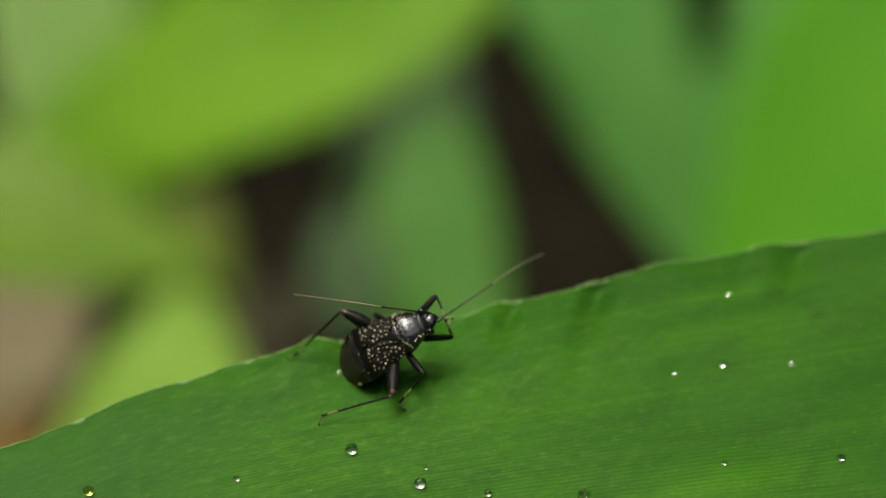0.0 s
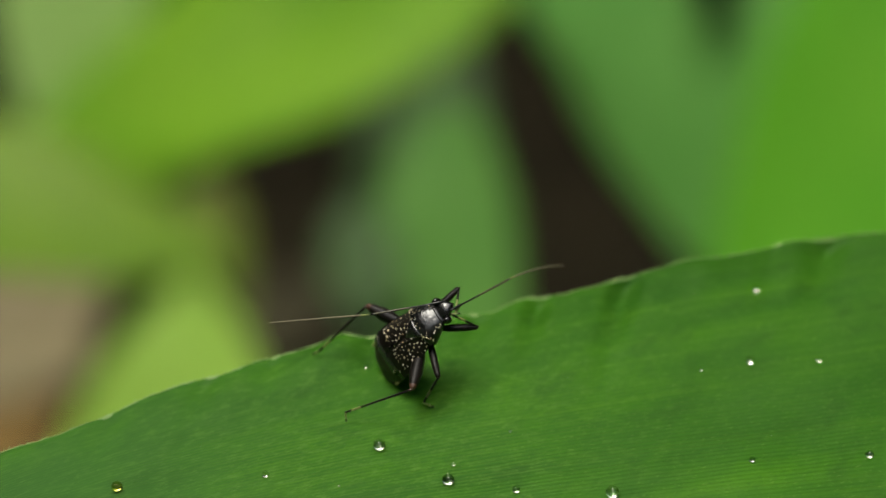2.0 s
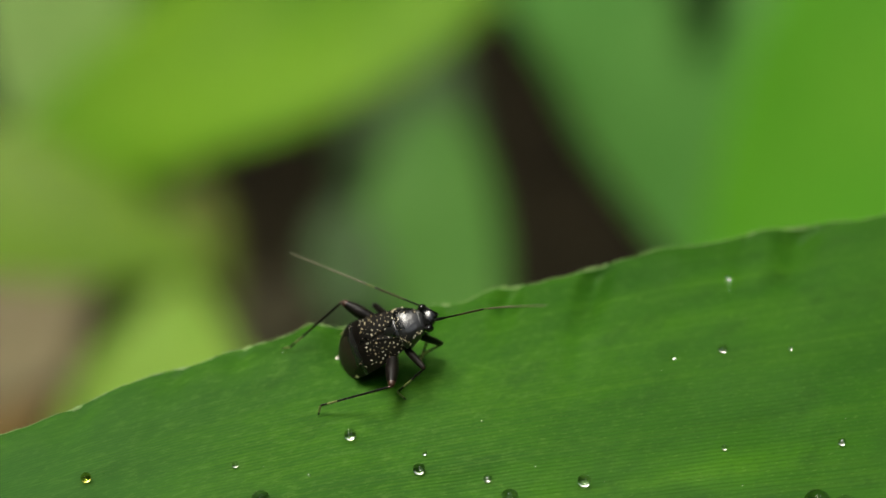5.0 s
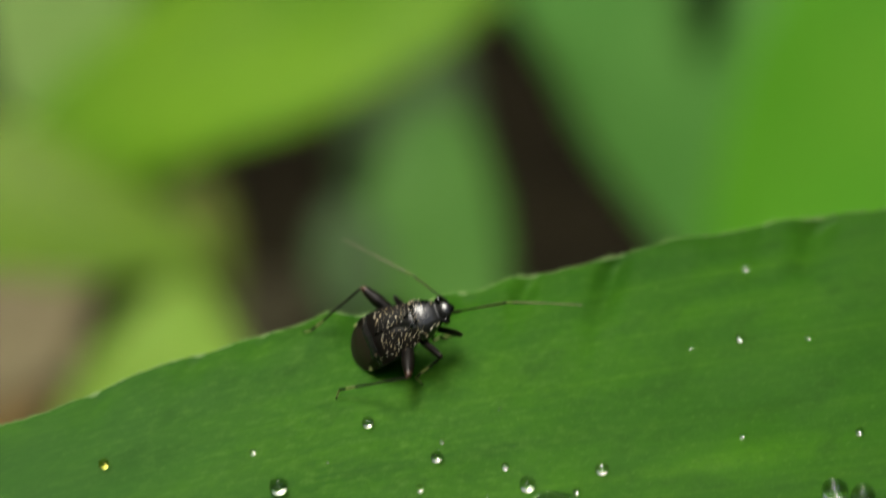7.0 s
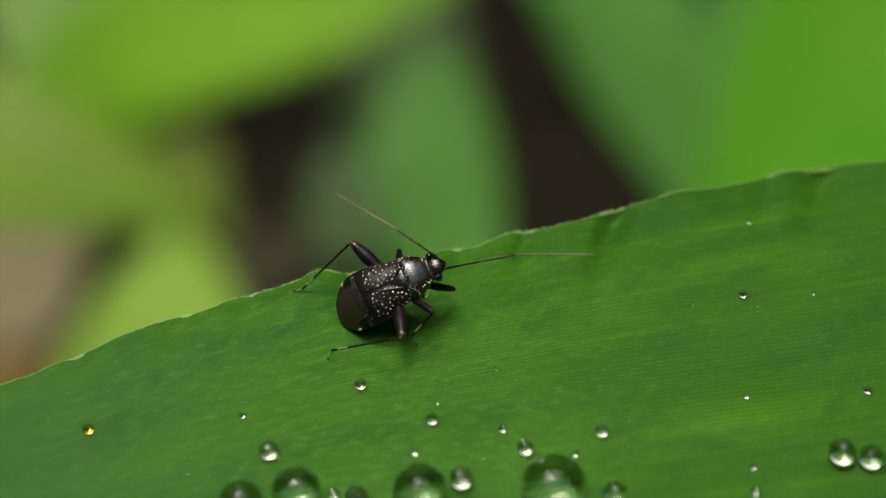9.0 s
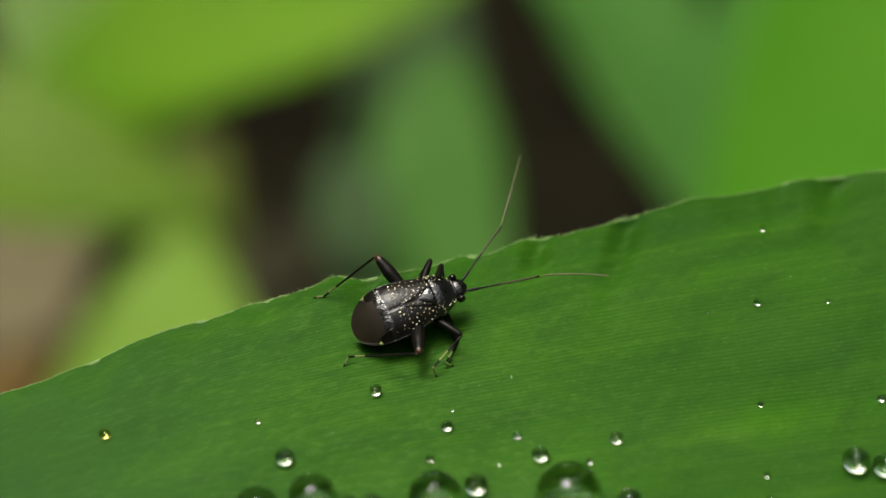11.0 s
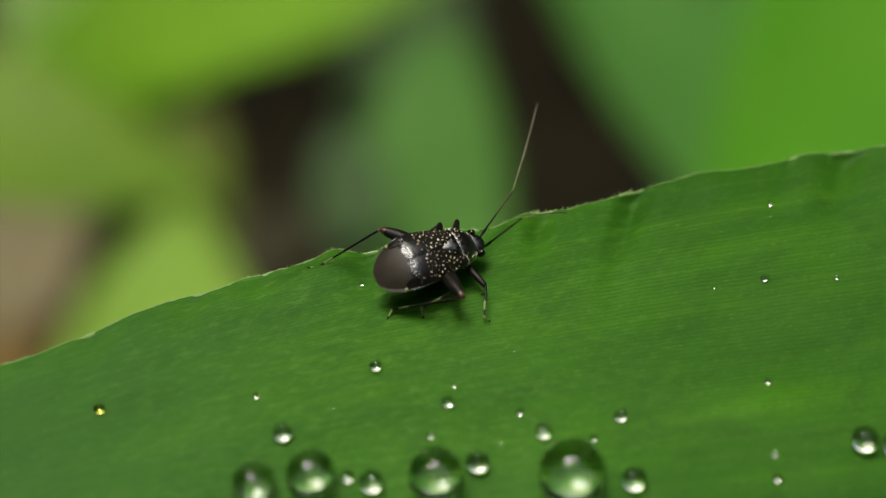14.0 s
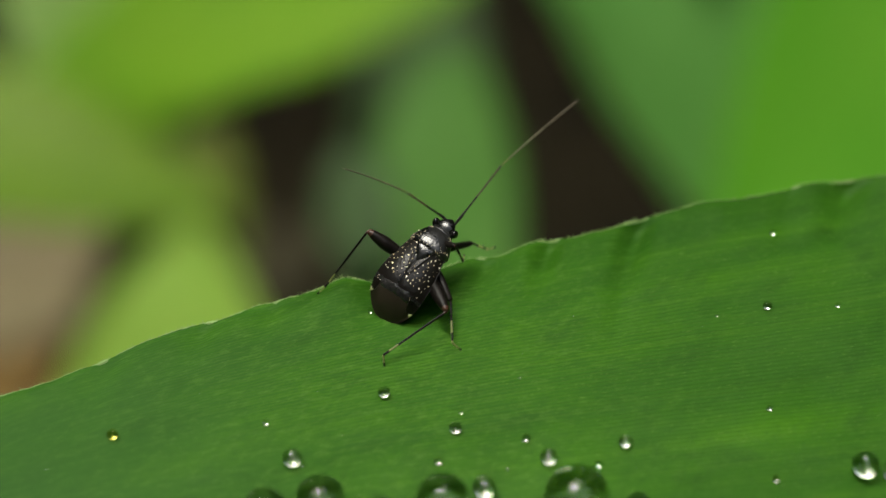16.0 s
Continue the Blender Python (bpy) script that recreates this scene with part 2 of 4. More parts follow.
DARK_LITTER = make_litter("dark_litter", (0.034, 0.031, 0.016), (0.078, 0.070, 0.038))
RUST_LEAF = make_litter("rust_leaf", (0.20, 0.125, 0.038), (0.36, 0.235, 0.08))
WATER = make_water("water", (0.965, 0.985, 0.92))
RESIN = make_water("amber_water", (1.0, 0.97, 0.58))
SHELL = make_shell("black_cuticle", (0.002, 0.002, 0.002), (0.006, 0.005, 0.004), 0.30, 0.36, 0.30)
PRONOTUM = make_shell("pronotum_cuticle", (0.003, 0.003, 0.003), (0.009, 0.009, 0.008), 0.26, 0.8, 0.6, 0.000022)
WING = make_shell("wing_cuticle", (0.003, 0.0026, 0.002), (0.009, 0.007, 0.005), 0.30, 0.36, 0.5)
WING_FOLD = make_shell("wing_fold_cuticle", (0.008, 0.0075, 0.007), (0.022, 0.021, 0.020), 0.20, 1.0, 1.0, 0.000030)
MEMBRANE = make_shell("wing_membrane", (0.013, 0.0098, 0.006), (0.028, 0.021, 0.013), 0.48, 0.30, 0.10)
EYE = make_shell("eye_cuticle", (0.004, 0.003, 0.003), (0.009, 0.008, 0.007), 0.10, 0.6, 0.6, 0.00001)
GOLD = make_scale()
LIMB = make_shell("limb_cuticle", (0.003, 0.0024, 0.002), (0.008, 0.006, 0.0045), 0.40, 0.18)
STRAW = make_shell("straw_cuticle", (0.13, 0.165, 0.038), (0.25, 0.28, 0.085), 0.45)
RED_BROWN = make_shell("red_brown_cuticle", (0.030, 0.013, 0.008), (0.080, 0.034, 0.019), 0.35)
STEM = make_shell("olive_brown_cuticle", (0.030, 0.026, 0.010), (0.075, 0.065, 0.026), 0.4)
FLAGELLUM = make_shell("grey_brown_cuticle", (0.11, 0.095, 0.055), (0.22, 0.19, 0.12), 0.5)


# ---------------------------------------------------------------- mesh helpers
def mesh_from(name, verts, faces, mats, smooth=True, slots=None):
    me = bpy.data.meshes.new(name)
    me.from_pydata([tuple(v) for v in verts], [], faces)
    for m in (mats if isinstance(mats, (list, tuple)) else [mats]):
        me.materials.append(m)
    me.polygons.foreach_set("use_smooth", [smooth] * len(me.polygons))
    if slots is not None:
        me.polygons.foreach_set("material_index", slots)
    me.update()
    return me


def part(name, me, parent, label="", place=None):
    ob = new(name, me)
    ob.parent = parent
    if place is not None:
        ob.matrix_basis = place
    return tagged(ob, label)


def loft(rings):
    """Closed skin over rings of equal length; returns verts and faces."""
    n = len(rings[0])
    verts = [v for r in rings for v in r]
    faces = []
    for i in range(len(rings) - 1):
        for j in range(n):
            a, b = i * n + j, i * n + (j + 1) % n
            faces.append((a, b, b + n, a + n))
    faces.append(tuple(range(n - 1, -1, -1)))
    faces.append(tuple(range((len(rings) - 1) * n, len(rings) * n)))
    return verts, faces


def smooth_rows(table, n):
    """Catmull-Rom through the rows of a small table."""
    out, k = [], len(table)
    for s in np.linspace(0, k - 1, n):
        i = min(int(s), k - 2)
        f = s - i
        p = [np.array(table[min(max(i + d, 0), k - 1)], float) for d in (-1, 0, 1, 2)]
        out.append(0.5 * (2 * p[1] + (p[2] - p[0]) * f + (2 * p[0] - 5 * p[1] + 4 * p[2] - p[3]) * f * f
                          + (3 * p[1] - p[0] - 3 * p[2] + p[3]) * f ** 3))
    return out


def body_loft(table, n=24, seg=28, power=1.0):
    """Rings across x: rows of x, half width, centre z, height above it, depth below it."""
    rings = []
    for x, w, zc, up, dn in smooth_rows(table, n):
        ring = []
        for j in range(seg):
            a = 2 * math.pi * j / seg
            c, s = math.cos(a), math.sin(a)
            c = math.copysign(abs(c) ** power, c)
            ring.append((x * MM, max(w, 0.004) * c * MM, (zc + (max(up, 0.004) if s > 0 else max(dn, 0.004)) * s) * MM))
        rings.append(ring)
    return loft(rings)


def tube(points, radii, seg=10):
    """Tapered tube along points, in millimetres."""
    pts = [Vector(p) for p in points]
    rings, side = [], None
    for i, p in enumerate(pts):
        d = (pts[min(i + 1, len(pts) - 1)] - pts[max(i - 1, 0)]).normalized()
        if side is None:
            side = d.orthogonal().normalized()
        side = (side - d * side.dot(d)).normalized()
        up = d.cross(side)
        rings.append([(p + float(radii[i]) * (math.cos(a) * side + math.sin(a) * up)) * MM
                      for a in (2 * math.pi * j / seg for j in range(seg))])
    return loft(rings)


def ball(center, radii, seg=14, rings=9):
    """Ellipsoid in millimetres."""
    rows = []
    for i in range(rings):
        b = -math.pi / 2 + math.pi * (i + 0.5) / rings
        rows.append([((center[0] + radii[0] * math.cos(b) * math.cos(a)) * MM, (center[1] + radii[1] * math.cos(b) * math.sin(a)) * MM,
                      (center[2] + radii[2] * math.sin(b)) * MM) for a in (2 * math.pi * j / seg for j in range(seg))])
    return loft(rows)


def joined(*pieces):
    verts, faces = [], []
    for v, f in pieces:
        k = len(verts)
        verts += list(v)
        faces += [tuple(i + k for i in q) for q in f]
    return verts, faces


# ---------------------------------------------------------------- ground
def make_ground():
    """Bare soil under the plants, one sheet that reaches the horizon."""
    verts, faces = [], []
    edges = [-2000, -200, -20, -3] + list(np.linspace(-0.9, 0.9, 61)) + [3, 20, 200, 2000]
    n = len(edges)
    for y in edges:
        for x in edges:
            z = -0.58
            if abs(x) < 2 and abs(y) < 2:
                z += 0.012 * noise.noise((x * 9, y * 9, 0)) + 0.006 * noise.noise((x * 31, y * 31, 4))
            verts.append((x, y + 0.25, z))
    for j in range(n - 1):
        for i in range(n - 1):
            faces.append((j * n + i, j * n + i + 1, (j + 1) * n + i + 1, (j + 1) * n + i))
    ob = new("ground", mesh_from("ground", verts, faces, SOIL))
    return tagged(ob, "dark brown moist soil in shade under the plants", "ground", kind="structure")


make_ground()


def make_backdrop():
    """Unseen foliage ring, added to block the low sky all round, open above."""
    verts, faces, n, m = [], [], 72, 14
    for j in range(m + 1):
        h = j / m
        for i in range(n):
            a = 2 * math.pi * i / n
            r = 1.25 - 0.2 * h + 0.10 * noise.noise((math.cos(a) * 3, math.sin(a) * 3, h * 4))
            z = -0.65 + 2.2 * h * (1 + 0.14 * noise.noise((math.cos(a) * 5, math.sin(a) * 5, 8)))
            verts.append((r * math.cos(a), 0.1 + r * math.sin(a), z))
    k = len(verts)
    verts += [(x * 1.06, y * 1.06, z) for x, y, z in verts]
    for j in range(m):
        for i in range(n):
            a, b = j * n + i, j * n + (i + 1) % n
            faces.append((a, a + n, b + n, b))
            faces.append((k + a, k + b, k + b + n, k + a + n))
    for i in range(n):
        a, b = m * n + i, m * n + (i + 1) % n
        faces.append((a, k + a, k + b, b))
    ob = new("backdrop", mesh_from("backdrop", verts, faces, SKY_SCREEN))
    return tagged(ob, "dense dark green undergrowth all round the leaf", "undergrowth", kind="structure")


make_backdrop()


def make_ring_leaves():
    """Countless small leaves on the inner side of the unseen added ring."""
    rng, verts, faces = random.Random(21), [], []
    for i in range(5200):
        a, h = rng.uniform(0, 2 * math.pi), rng.uniform(0.03, 1.02)
        r = 1.22 - 0.2 * h + 0.10 * noise.noise((math.cos(a) * 3, math.sin(a) * 3, h * 4)) - rng.uniform(0.0, 0.07)
        z = -0.65 + 2.2 * h * (1 + 0.14 * noise.noise((math.cos(a) * 5, math.sin(a) * 5, 8)))
        c = Vector((r * math.cos(a), 0.1 + r * math.sin(a), z))
        long = rng.uniform(0.03, 0.08)
        x = Vector((rng.uniform(-1, 1), rng.uniform(-1, 1), rng.uniform(-1.2, 0.3))).normalized()
        up = (Vector((-math.cos(a), -math.sin(a), rng.uniform(0.2, 1.4)))).normalized()
        y = up.cross(x).normalized()
        up = x.cross(y)
        k = len(verts)
        for s, w in ((-0.5, 0.0), (-0.15, 0.24), (0.2, 0.2), (0.55, 0.0), (0.2, -0.2), (-0.15, -0.24)):
            verts.append(c + (x * s + y * w + up * (abs(w) * 0.35 - 0.5 * s * s)) * long)
        faces += [(k, k + 1, k + 5), (k + 1, k + 2, k + 4, k + 5), (k + 2, k + 3, k + 4)]
    ob = new("ring_leaves", mesh_from("ring_leaves", verts, faces, SKY_SCREEN))
    return tagged(ob, "countless small dark green leaves of the undergrowth", "foliage", kind="stuff")


make_ring_leaves()


# ---------------------------------------------------------------- the leaf on which the insect stands
def edge_smooth(x):
    """The far margin without its small waves."""
    c = min(max(x, -22.0), 22.0)
    y = 0.586 + 0.3004 * c - 0.00435 * c * c + 0.0001 * c ** 3
    return y + (0.3004 - 0.0087 * c + 0.0003 * c * c) * (x - c) - (0.0030 if x > 0 else 0.0016) * (x - c) ** 2


def edge_y(x):
    """Far margin of the blade, in millimetres."""
    y = edge_smooth(x)
    for c, w, a in ((-14.2, 1.0, -0.20), (-12.6, 0.6, -0.12), (-10.5, 1.0, 0.15), (-9.2, 0.7, 0.11), (-7.3, 0.8, 0.14), (-5.9, 0.8, 0.12), (-4.35, 0.65, 0.34),
                    (-3.0, 0.6, -0.13), (-1.0, 1.2, -0.35), (1.3, 0.9, -0.35), (4.0, 0.9, -0.25), (5.3, 0.6, -0.19), (8.8, 0.9, 0.23), (12.9, 0.9, 0.18), (17.0, 1.3, -0.26)):
        y += a * math.exp(-((x - c) / w) ** 2)
    y += 0.04 * noise.noise((x * 1.3, 3.1, 0)) + 0.030 * noise.noise((x * 4.1, 7.7, 0)) + 0.015 * noise.noise((x * 9.3, 2.7, 0))
    return y


MID_Y = -21.0


def blade_z(x, d):
    """Height of the blade over its plane at x, d millimetres in from the far margin."""
    z = -0.10 * math.exp(-d / 0.5)
    dip = 0.0
    for c, w, a, reach in ((3.2, 0.42, -0.30, 1.1), (6.5, 0.55, -0.34, 1.6), (14.4, 0.7, -0.36, 1.5), (-12.3, 0.6, -0.15, 1.1), (-9.0, 0.5, -0.16, 0.9), (-6.7, 0.5, -0.13, 0.8), (-2.9, 0.55, -0.24, 0.9),
                           (-4.2, 0.8, 0.16, 0.9), (0.9, 0.5, -0.15, 0.9), (9.6, 0.8, 0.10, 1.4), (12.2, 0.5, -0.12, 1.2)):
        dip += a * math.exp(-((x - c + 0.25 * d) / w) ** 2) * math.exp(-d / reach)
    z += 2.4 * dip * (1.1 - math.exp(-d / 0.4))
    z += 0.05 * noise.noise((x * 0.45, d * 0.5, 1.0)) * min(1, d / 2)
    return z


def make_leaf():
    leaf = tagged(new("leaf"), "long green grass-like leaf blade, parallel-veined, with wavy pale margin", "leaf")
    xs = sorted(set([-70, -62, -54, -46, -39, -33, -28] + list(np.round(np.arange(-24, 24.01, 0.16), 3)) + [28, 34, 42, 52, 64, 78, 95]))
    ds = list(np.arange(0, 2.4, 0.12)) + list(np.arange(2.4, 16, 0.4)) + list(np.arange(16, 24, 1.6))
    top, n = [], len(ds) + 1
    uvs = []
    for x in xs:
        ye = edge_y(x)
        wid = max(ye - MID_Y, 0.8)
        for d in ds + [None]:
            if d is None:
                y, z, dd = MID_Y, -1.2, wid
            else:
                dd = min(d, wid * 0.97) if x > -24 and x < 24 else d / 24 * wid * 0.97
                y = ye - dd
                f = max(0.0, (dd - 12) / 12)
                z = blade_z(x, dd) - 1.0 * f * f
            top.append((x * MM, y * MM, z * MM))
            ys = edge_smooth(x)
            uvs.append((x, (ys - y) * 21.5 / max(ys - MID_Y, 0.8)))
    nb = len(top)
    verts = top + [(x, y, z - 0.00022) for x, y, z in top]
    faces = []
    for i in range(len(xs) - 1):
        for j in range(n - 1):
            a = i * n + j
            faces.append((a, a + 1, a + n + 1, a + n))
            faces.append((nb + a, nb + a + n, nb + a + n + 1, nb + a + 1))
        faces.append((i * n, (i + 1) * n, nb + (i + 1) * n, nb + i * n))
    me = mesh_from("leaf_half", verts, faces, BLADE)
    layer = me.uv_layers.new(name="UVMap")
    idx = np.zeros(len(me.loops), dtype=np.int32)
    me.loops.foreach_get("vertex_index", idx)
    uv = np.array(uvs + uvs, dtype=np.float32)[idx]
    layer.data.foreach_set("uv", uv.ravel())
    part("far_half", me, leaf)
    # near half, out to the other margin, and the midrib between them
    verts, faces, uvs = [], [], []
    m = 9
    for x in xs[::4] + [xs[-1]]:
        wid = max(edge_y(x) - MID_Y, 0.8) * 0.75
        for j in range(m):
            f = j / (m - 1)
            verts.append((x * MM, (MID_Y - wid * f) * MM, (-1.2 + 0.5 * f - 0.6 * f * f) * MM))
            uvs.append((x, -f * 16))
    k = len(verts)
    rows = k // m
    verts += [(x, y, z - 0.00022) for x, y, z in verts]
    for i in range(rows - 1):
        for j in range(m - 1):
            a = i * m + j
            faces.append((a, a + 1, a + m + 1, a + m))
            faces.append((k + a, k + a + m, k + a + m + 1, k + a + 1))
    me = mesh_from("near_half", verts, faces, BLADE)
    layer = me.uv_layers.new(name="UVMap")
    idx = np.zeros(len(me.loops), dtype=np.int32)
    me.loops.foreach_get("vertex_index", idx)
    layer.data.foreach_set("uv", np.array(uvs + uvs, dtype=np.float32)[idx].ravel())
    part("near_half", me, leaf)
    rib = [(x, MID_Y, -1.35) for x in np.linspace(-68, 95, 40)]
    part("midrib", mesh_from("midrib", *tube(rib, list(np.linspace(0.15, 1.1, 40)), 8), MARGIN), leaf, "thick paler midrib")
    line = [(x, edge_y(x) + 0.0, blade_z(x, 0) - 0.06) for x in np.arange(-24, 24.01, 0.08)]
    rad = [0.056 + 0.036 * noise.noise((p[0] * 2.2, 0, 9)) + 0.02 * noise.noise((p[0] * 6.3, 0, 4)) for p in line]
    part("margin", mesh_from("margin", *tube(line, rad, 7), MARGIN), leaf, "thin pale green margin")
    rng, hairs = random.Random(3), []
    for i in range(700):
        x = rng.uniform(-20, 22)
        p = Vector((x, edge_y(x) + 0.05, blade_z(x, 0) - 0.04))
        d = Vector((rng.uniform(-0.6, 0.9), rng.uniform(0.4, 1.0), rng.uniform(-0.2, 0.9))).normalized() * rng.uniform(0.04, 0.13)
        hairs.append(tube([p, p + d], [0.011, 0.004], 4))
    tagged(part("fringe", mesh_from("fringe", *joined(*hairs), MARGIN), leaf, "fine pale hairs along the margin"), kind="stuff")
    # stalk side runs on and down to the soil
    stalk = [(95, MID_Y, -1.4), (120, MID_Y, -8), (140, MID_Y, -40), (148, MID_Y, -200), (150, MID_Y, -590)]
    part("stalk", mesh_from("stalk", *tube(stalk, [1.1, 1.6, 2.2, 2.6, 3.0], 10), MARGIN), leaf, "pale green leaf stalk")
    return leaf


make_leaf()


def leaf_top(x, y):
    """Height of the leaf's upper side at a point, in millimetres."""
    d = max(edge_y(x) - y, 0.0)
    f = max(0.0, (d - 12) / 12)
    return blade_z(x, d) - 1.0 * f * f


# ---------------------------------------------------------------- background plants
FAR = 1.4


def eye_point(u, v, depth):
    """A point as a share of the picture (u right, v down) at a depth in metres before the camera at rest."""
    eye = Vector((0, -47.48 * MM, 56.58 * MM))
    half = math.tan(radians(12))
    way = pose(0, 0, 0, 40).to_3x3() @ Vector(((2 * u - 1) * half, (1 - 2 * v) * half * 0.5625, -1))
    return eye + way * (depth * FAR)


def soil_point(u, v):
    """The point of the soil seen at a share of the picture."""
    eye, p = eye_point(u, v, 0.0), eye_point(u, v, 1.0)
    return eye + (p - eye) * ((-0.566 - eye.z) / (p.z - eye.z))


def broad_leaf(name, label, base, tip, width, mat, face, fold=0.12, sag=0.1, belly=0.45, rooted=True, back=0.01):
    """A broad pointed leaf from base to tip (metres), its upper side turned towards face, on a stalk that stands in the soil."""
    thing = tagged(new(name), label, "leaf")
    width, back = width * FAR, back * FAR
    b, t = Vector(base), Vector(tip)
    along = (t - b)
    length = along.length
    x = along.normalized()
    z = Vector(face)
    z = (z - x * z.dot(x)).normalized()
    y = z.cross(x)
    nu, nv = 40, 17
    verts, uvs, faces = [], [], []
    for i in range(nu + 1):
        s = i / nu
        w = width * (max(s, 0.0) ** (belly * 1.1)) * (max(1 - s, 0.0) ** (1.1 * (1 - belly))) * 2.0 * 0.5
        w = max(w, width * 0.012)
        for j in range(nv):
            f = 2 * j / (nv - 1) - 1
            wave = 0.03 * width * math.sin(9 * s + 2.0 * f) * f * f + 0.02 * width * noise.noise((s * 4, f * 2, length * 50))
            h = fold * abs(f) * w - sag * length * (s - 0.15) ** 2 + wave
            side = f * w * (1 + 0.05 * noise.noise((s * 7, f > 0, length * 90)))
            verts.append(b + x * (s * length) + y * side + z * h)
            uvs.append((s, f))
    k = len(verts)
    verts += [v - z * 0.0004 for v in verts]
    for i in range(nu):
        for j in range(nv - 1):
            a = i * nv + j
            faces.append((a, a + nv, a + nv + 1, a + 1))
            faces.append((k + a, k + a + 1, k + a + nv + 1, k + a + nv))
        for j, flip in ((0, False), (nv - 1, True)):
            a = i * nv + j
            q = (a, k + a, k + a + nv, a + nv)
            faces.append(q[::-1] if flip else q)
    me = mesh_from(name, verts, faces, mat)
    layer = me.uv_layers.new(name="UVMap")
    idx = np.zeros(len(me.loops), dtype=np.int32)
    me.loops.foreach_get("vertex_index", idx)
    layer.data.foreach_set("uv", np.array(uvs + uvs, dtype=np.float32)[idx].ravel())
    part("blade", me, thing)
    rib = [((b + x * (s * length) + z * (-sag * length * (s - 0.15) ** 2 - 0.0006)) / MM) for s in np.linspace(0, 0.97, 14)]
    part("midrib", mesh_from("midrib", *tube(rib, list(np.linspace(0.9, 0.25, 14)), 8), mat), thing)
    if rooted:
        foot = Vector((b.x - x.x * 0.02, b.y - x.y * 0.02 + back, -0.59))
        start = b - z * (sag * length * 0.0225)
        mid = (start + foot) / 2 - x * 0.012
        pts = [(start * (1 - q) ** 2 + mid * 2 * q * (1 - q) + foot * q * q) / MM for q in np.linspace(0, 1, 9)]
        part("stalk", mesh_from("stalk", *tube(pts, list(np.linspace(0.9, 1.5, 9)), 8), mat), thing)
    return thing


def make_background():
    e = eye_point
    top = (0.0, -0.12, 0.97)
    broad_leaf("broad_leaf", "bright lime-green broad leaf hanging above the soil", e(0.635, -0.345, 0.34), e(0.0, 0.205, 0.35), 0.0455, LIME, top, 0.08, 0.05, back=0.45)
    broad_leaf("broad_leaf", "pale grey-green leaf behind the lime-green one", e(0.075, -0.75, 0.38), e(0.06, 0.24, 0.38), 0.033, PALE, top, back=0.45)
    broad_leaf("broad_leaf", "yellowish olive leaf low over the litter", e(-0.28, 0.20, 0.32), e(0.255, 0.365, 0.32), 0.031, OLIVE, top, belly=0.3)
    broad_leaf("broad_leaf", "dull olive-brown wilted leaf in the shade", e(0.13, 0.85, 0.33), e(0.235, 0.23, 0.33), 0.025, WILTED, (0.0, -0.5, 0.85), belly=0.4)
    broad_leaf("broad_leaf", "upright yellowish-green leaf tip over the litter", e(0.17, 1.20, 0.30), e(0.208, 0.425, 0.30), 0.036, YELLOWGREEN, top, belly=0.3)
    broad_leaf("broad_leaf", "mid-green upright leaf over the soil", e(0.48, 1.1, 0.30), e(0.50, 0.075, 0.30), 0.0240, MIDGREEN, top, belly=0.54)
    # Second copy of the mid-green leaf, the lime-green one's shade put into its colour.
    broad_leaf("broad_leaf", "dull green upright leaf shaded by the lime-green one", e(0.46, 0.9, 0.39), e(0.475, -0.2, 0.39), 0.031, GREYGREEN, top)
    broad_leaf("broad_leaf", "dull green leaf in the gap behind the lime-green one", e(0.24, -0.50, 0.42), e(0.15, 0.34, 0.42), 0.030, MIDGREEN, top, back=0.3)
    broad_leaf("broad_leaf", "dull bluish-green leaf beside the dark gap", e(0.408, 0.52, 0.292), e(0.39, 0.28, 0.292), 0.0120, GREYGREEN, top)
    broad_leaf("broad_leaf", "bluish-green broad leaf hanging tip down", e(0.82, -0.57, 0.31), e(0.80, 0.46, 0.31), 0.062, BLUEGREEN, top, belly=0.15, back=0.45)
    broad_leaf("broad_leaf", "large saturated green broad leaf", e(1.33, -0.9, 0.30), e(0.80, 1.3, 0.30), 0.062, GREEN, top, 0.05, back=0.45)
    # Added leaf tip that stands for the shaded gap at the top.
    broad_leaf("broad_leaf", "dark green leaf tip hanging in the shade", e(0.80, -0.50, 0.304), e(0.805, -0.085, 0.304), 0.010, GAP_SHADE, top, back=0.45)
    broad_leaf("dead_leaf", "pale brown curled dead leaf on the soil", soil_point(-0.16, 0.66), soil_point(0.16, 0.46), 0.050, DEAD_LEAF, (0, 0, 1), rooted=False)
    broad_leaf("dead_leaf", "rust-brown dead leaf on the soil", soil_point(-0.16, 0.86), soil_point(0.06, 0.66), 0.036, RUST_LEAF, (0, 0, 1), rooted=False)
    broad_leaf("dead_leaf", "dark grey-brown dead leaf on dark soil", soil_point(0.20, 0.66), soil_point(0.37, 0.42), 0.030, DARK_LITTER, (0, 0, 1), rooted=False)


make_background()


# ---------------------------------------------------------------- water on the leaf
def drop_mesh(r, mat, lift=0.84, tall=0.95):
    """A bead of water of radius r (millimetres), almost a ball, cut flat where it sits on the leaf."""
    seg, n = (32, 20) if r > 0.2 else (16, 10)
    low = -math.asin(lift)
    rings = []
    for i in range(n):
        b = low + (math.pi / 2 - low) * i / (n - 0.5)
        rings.append([(r * MM * math.cos(b) * math.cos(a), r * MM * math.cos(b) * math.sin(a), r * MM * tall * (lift + math.sin(b)))
                      for a in (2 * math.pi * j / seg for j in range(seg))])
    return mesh_from("water_drop", *loft(rings), mat)


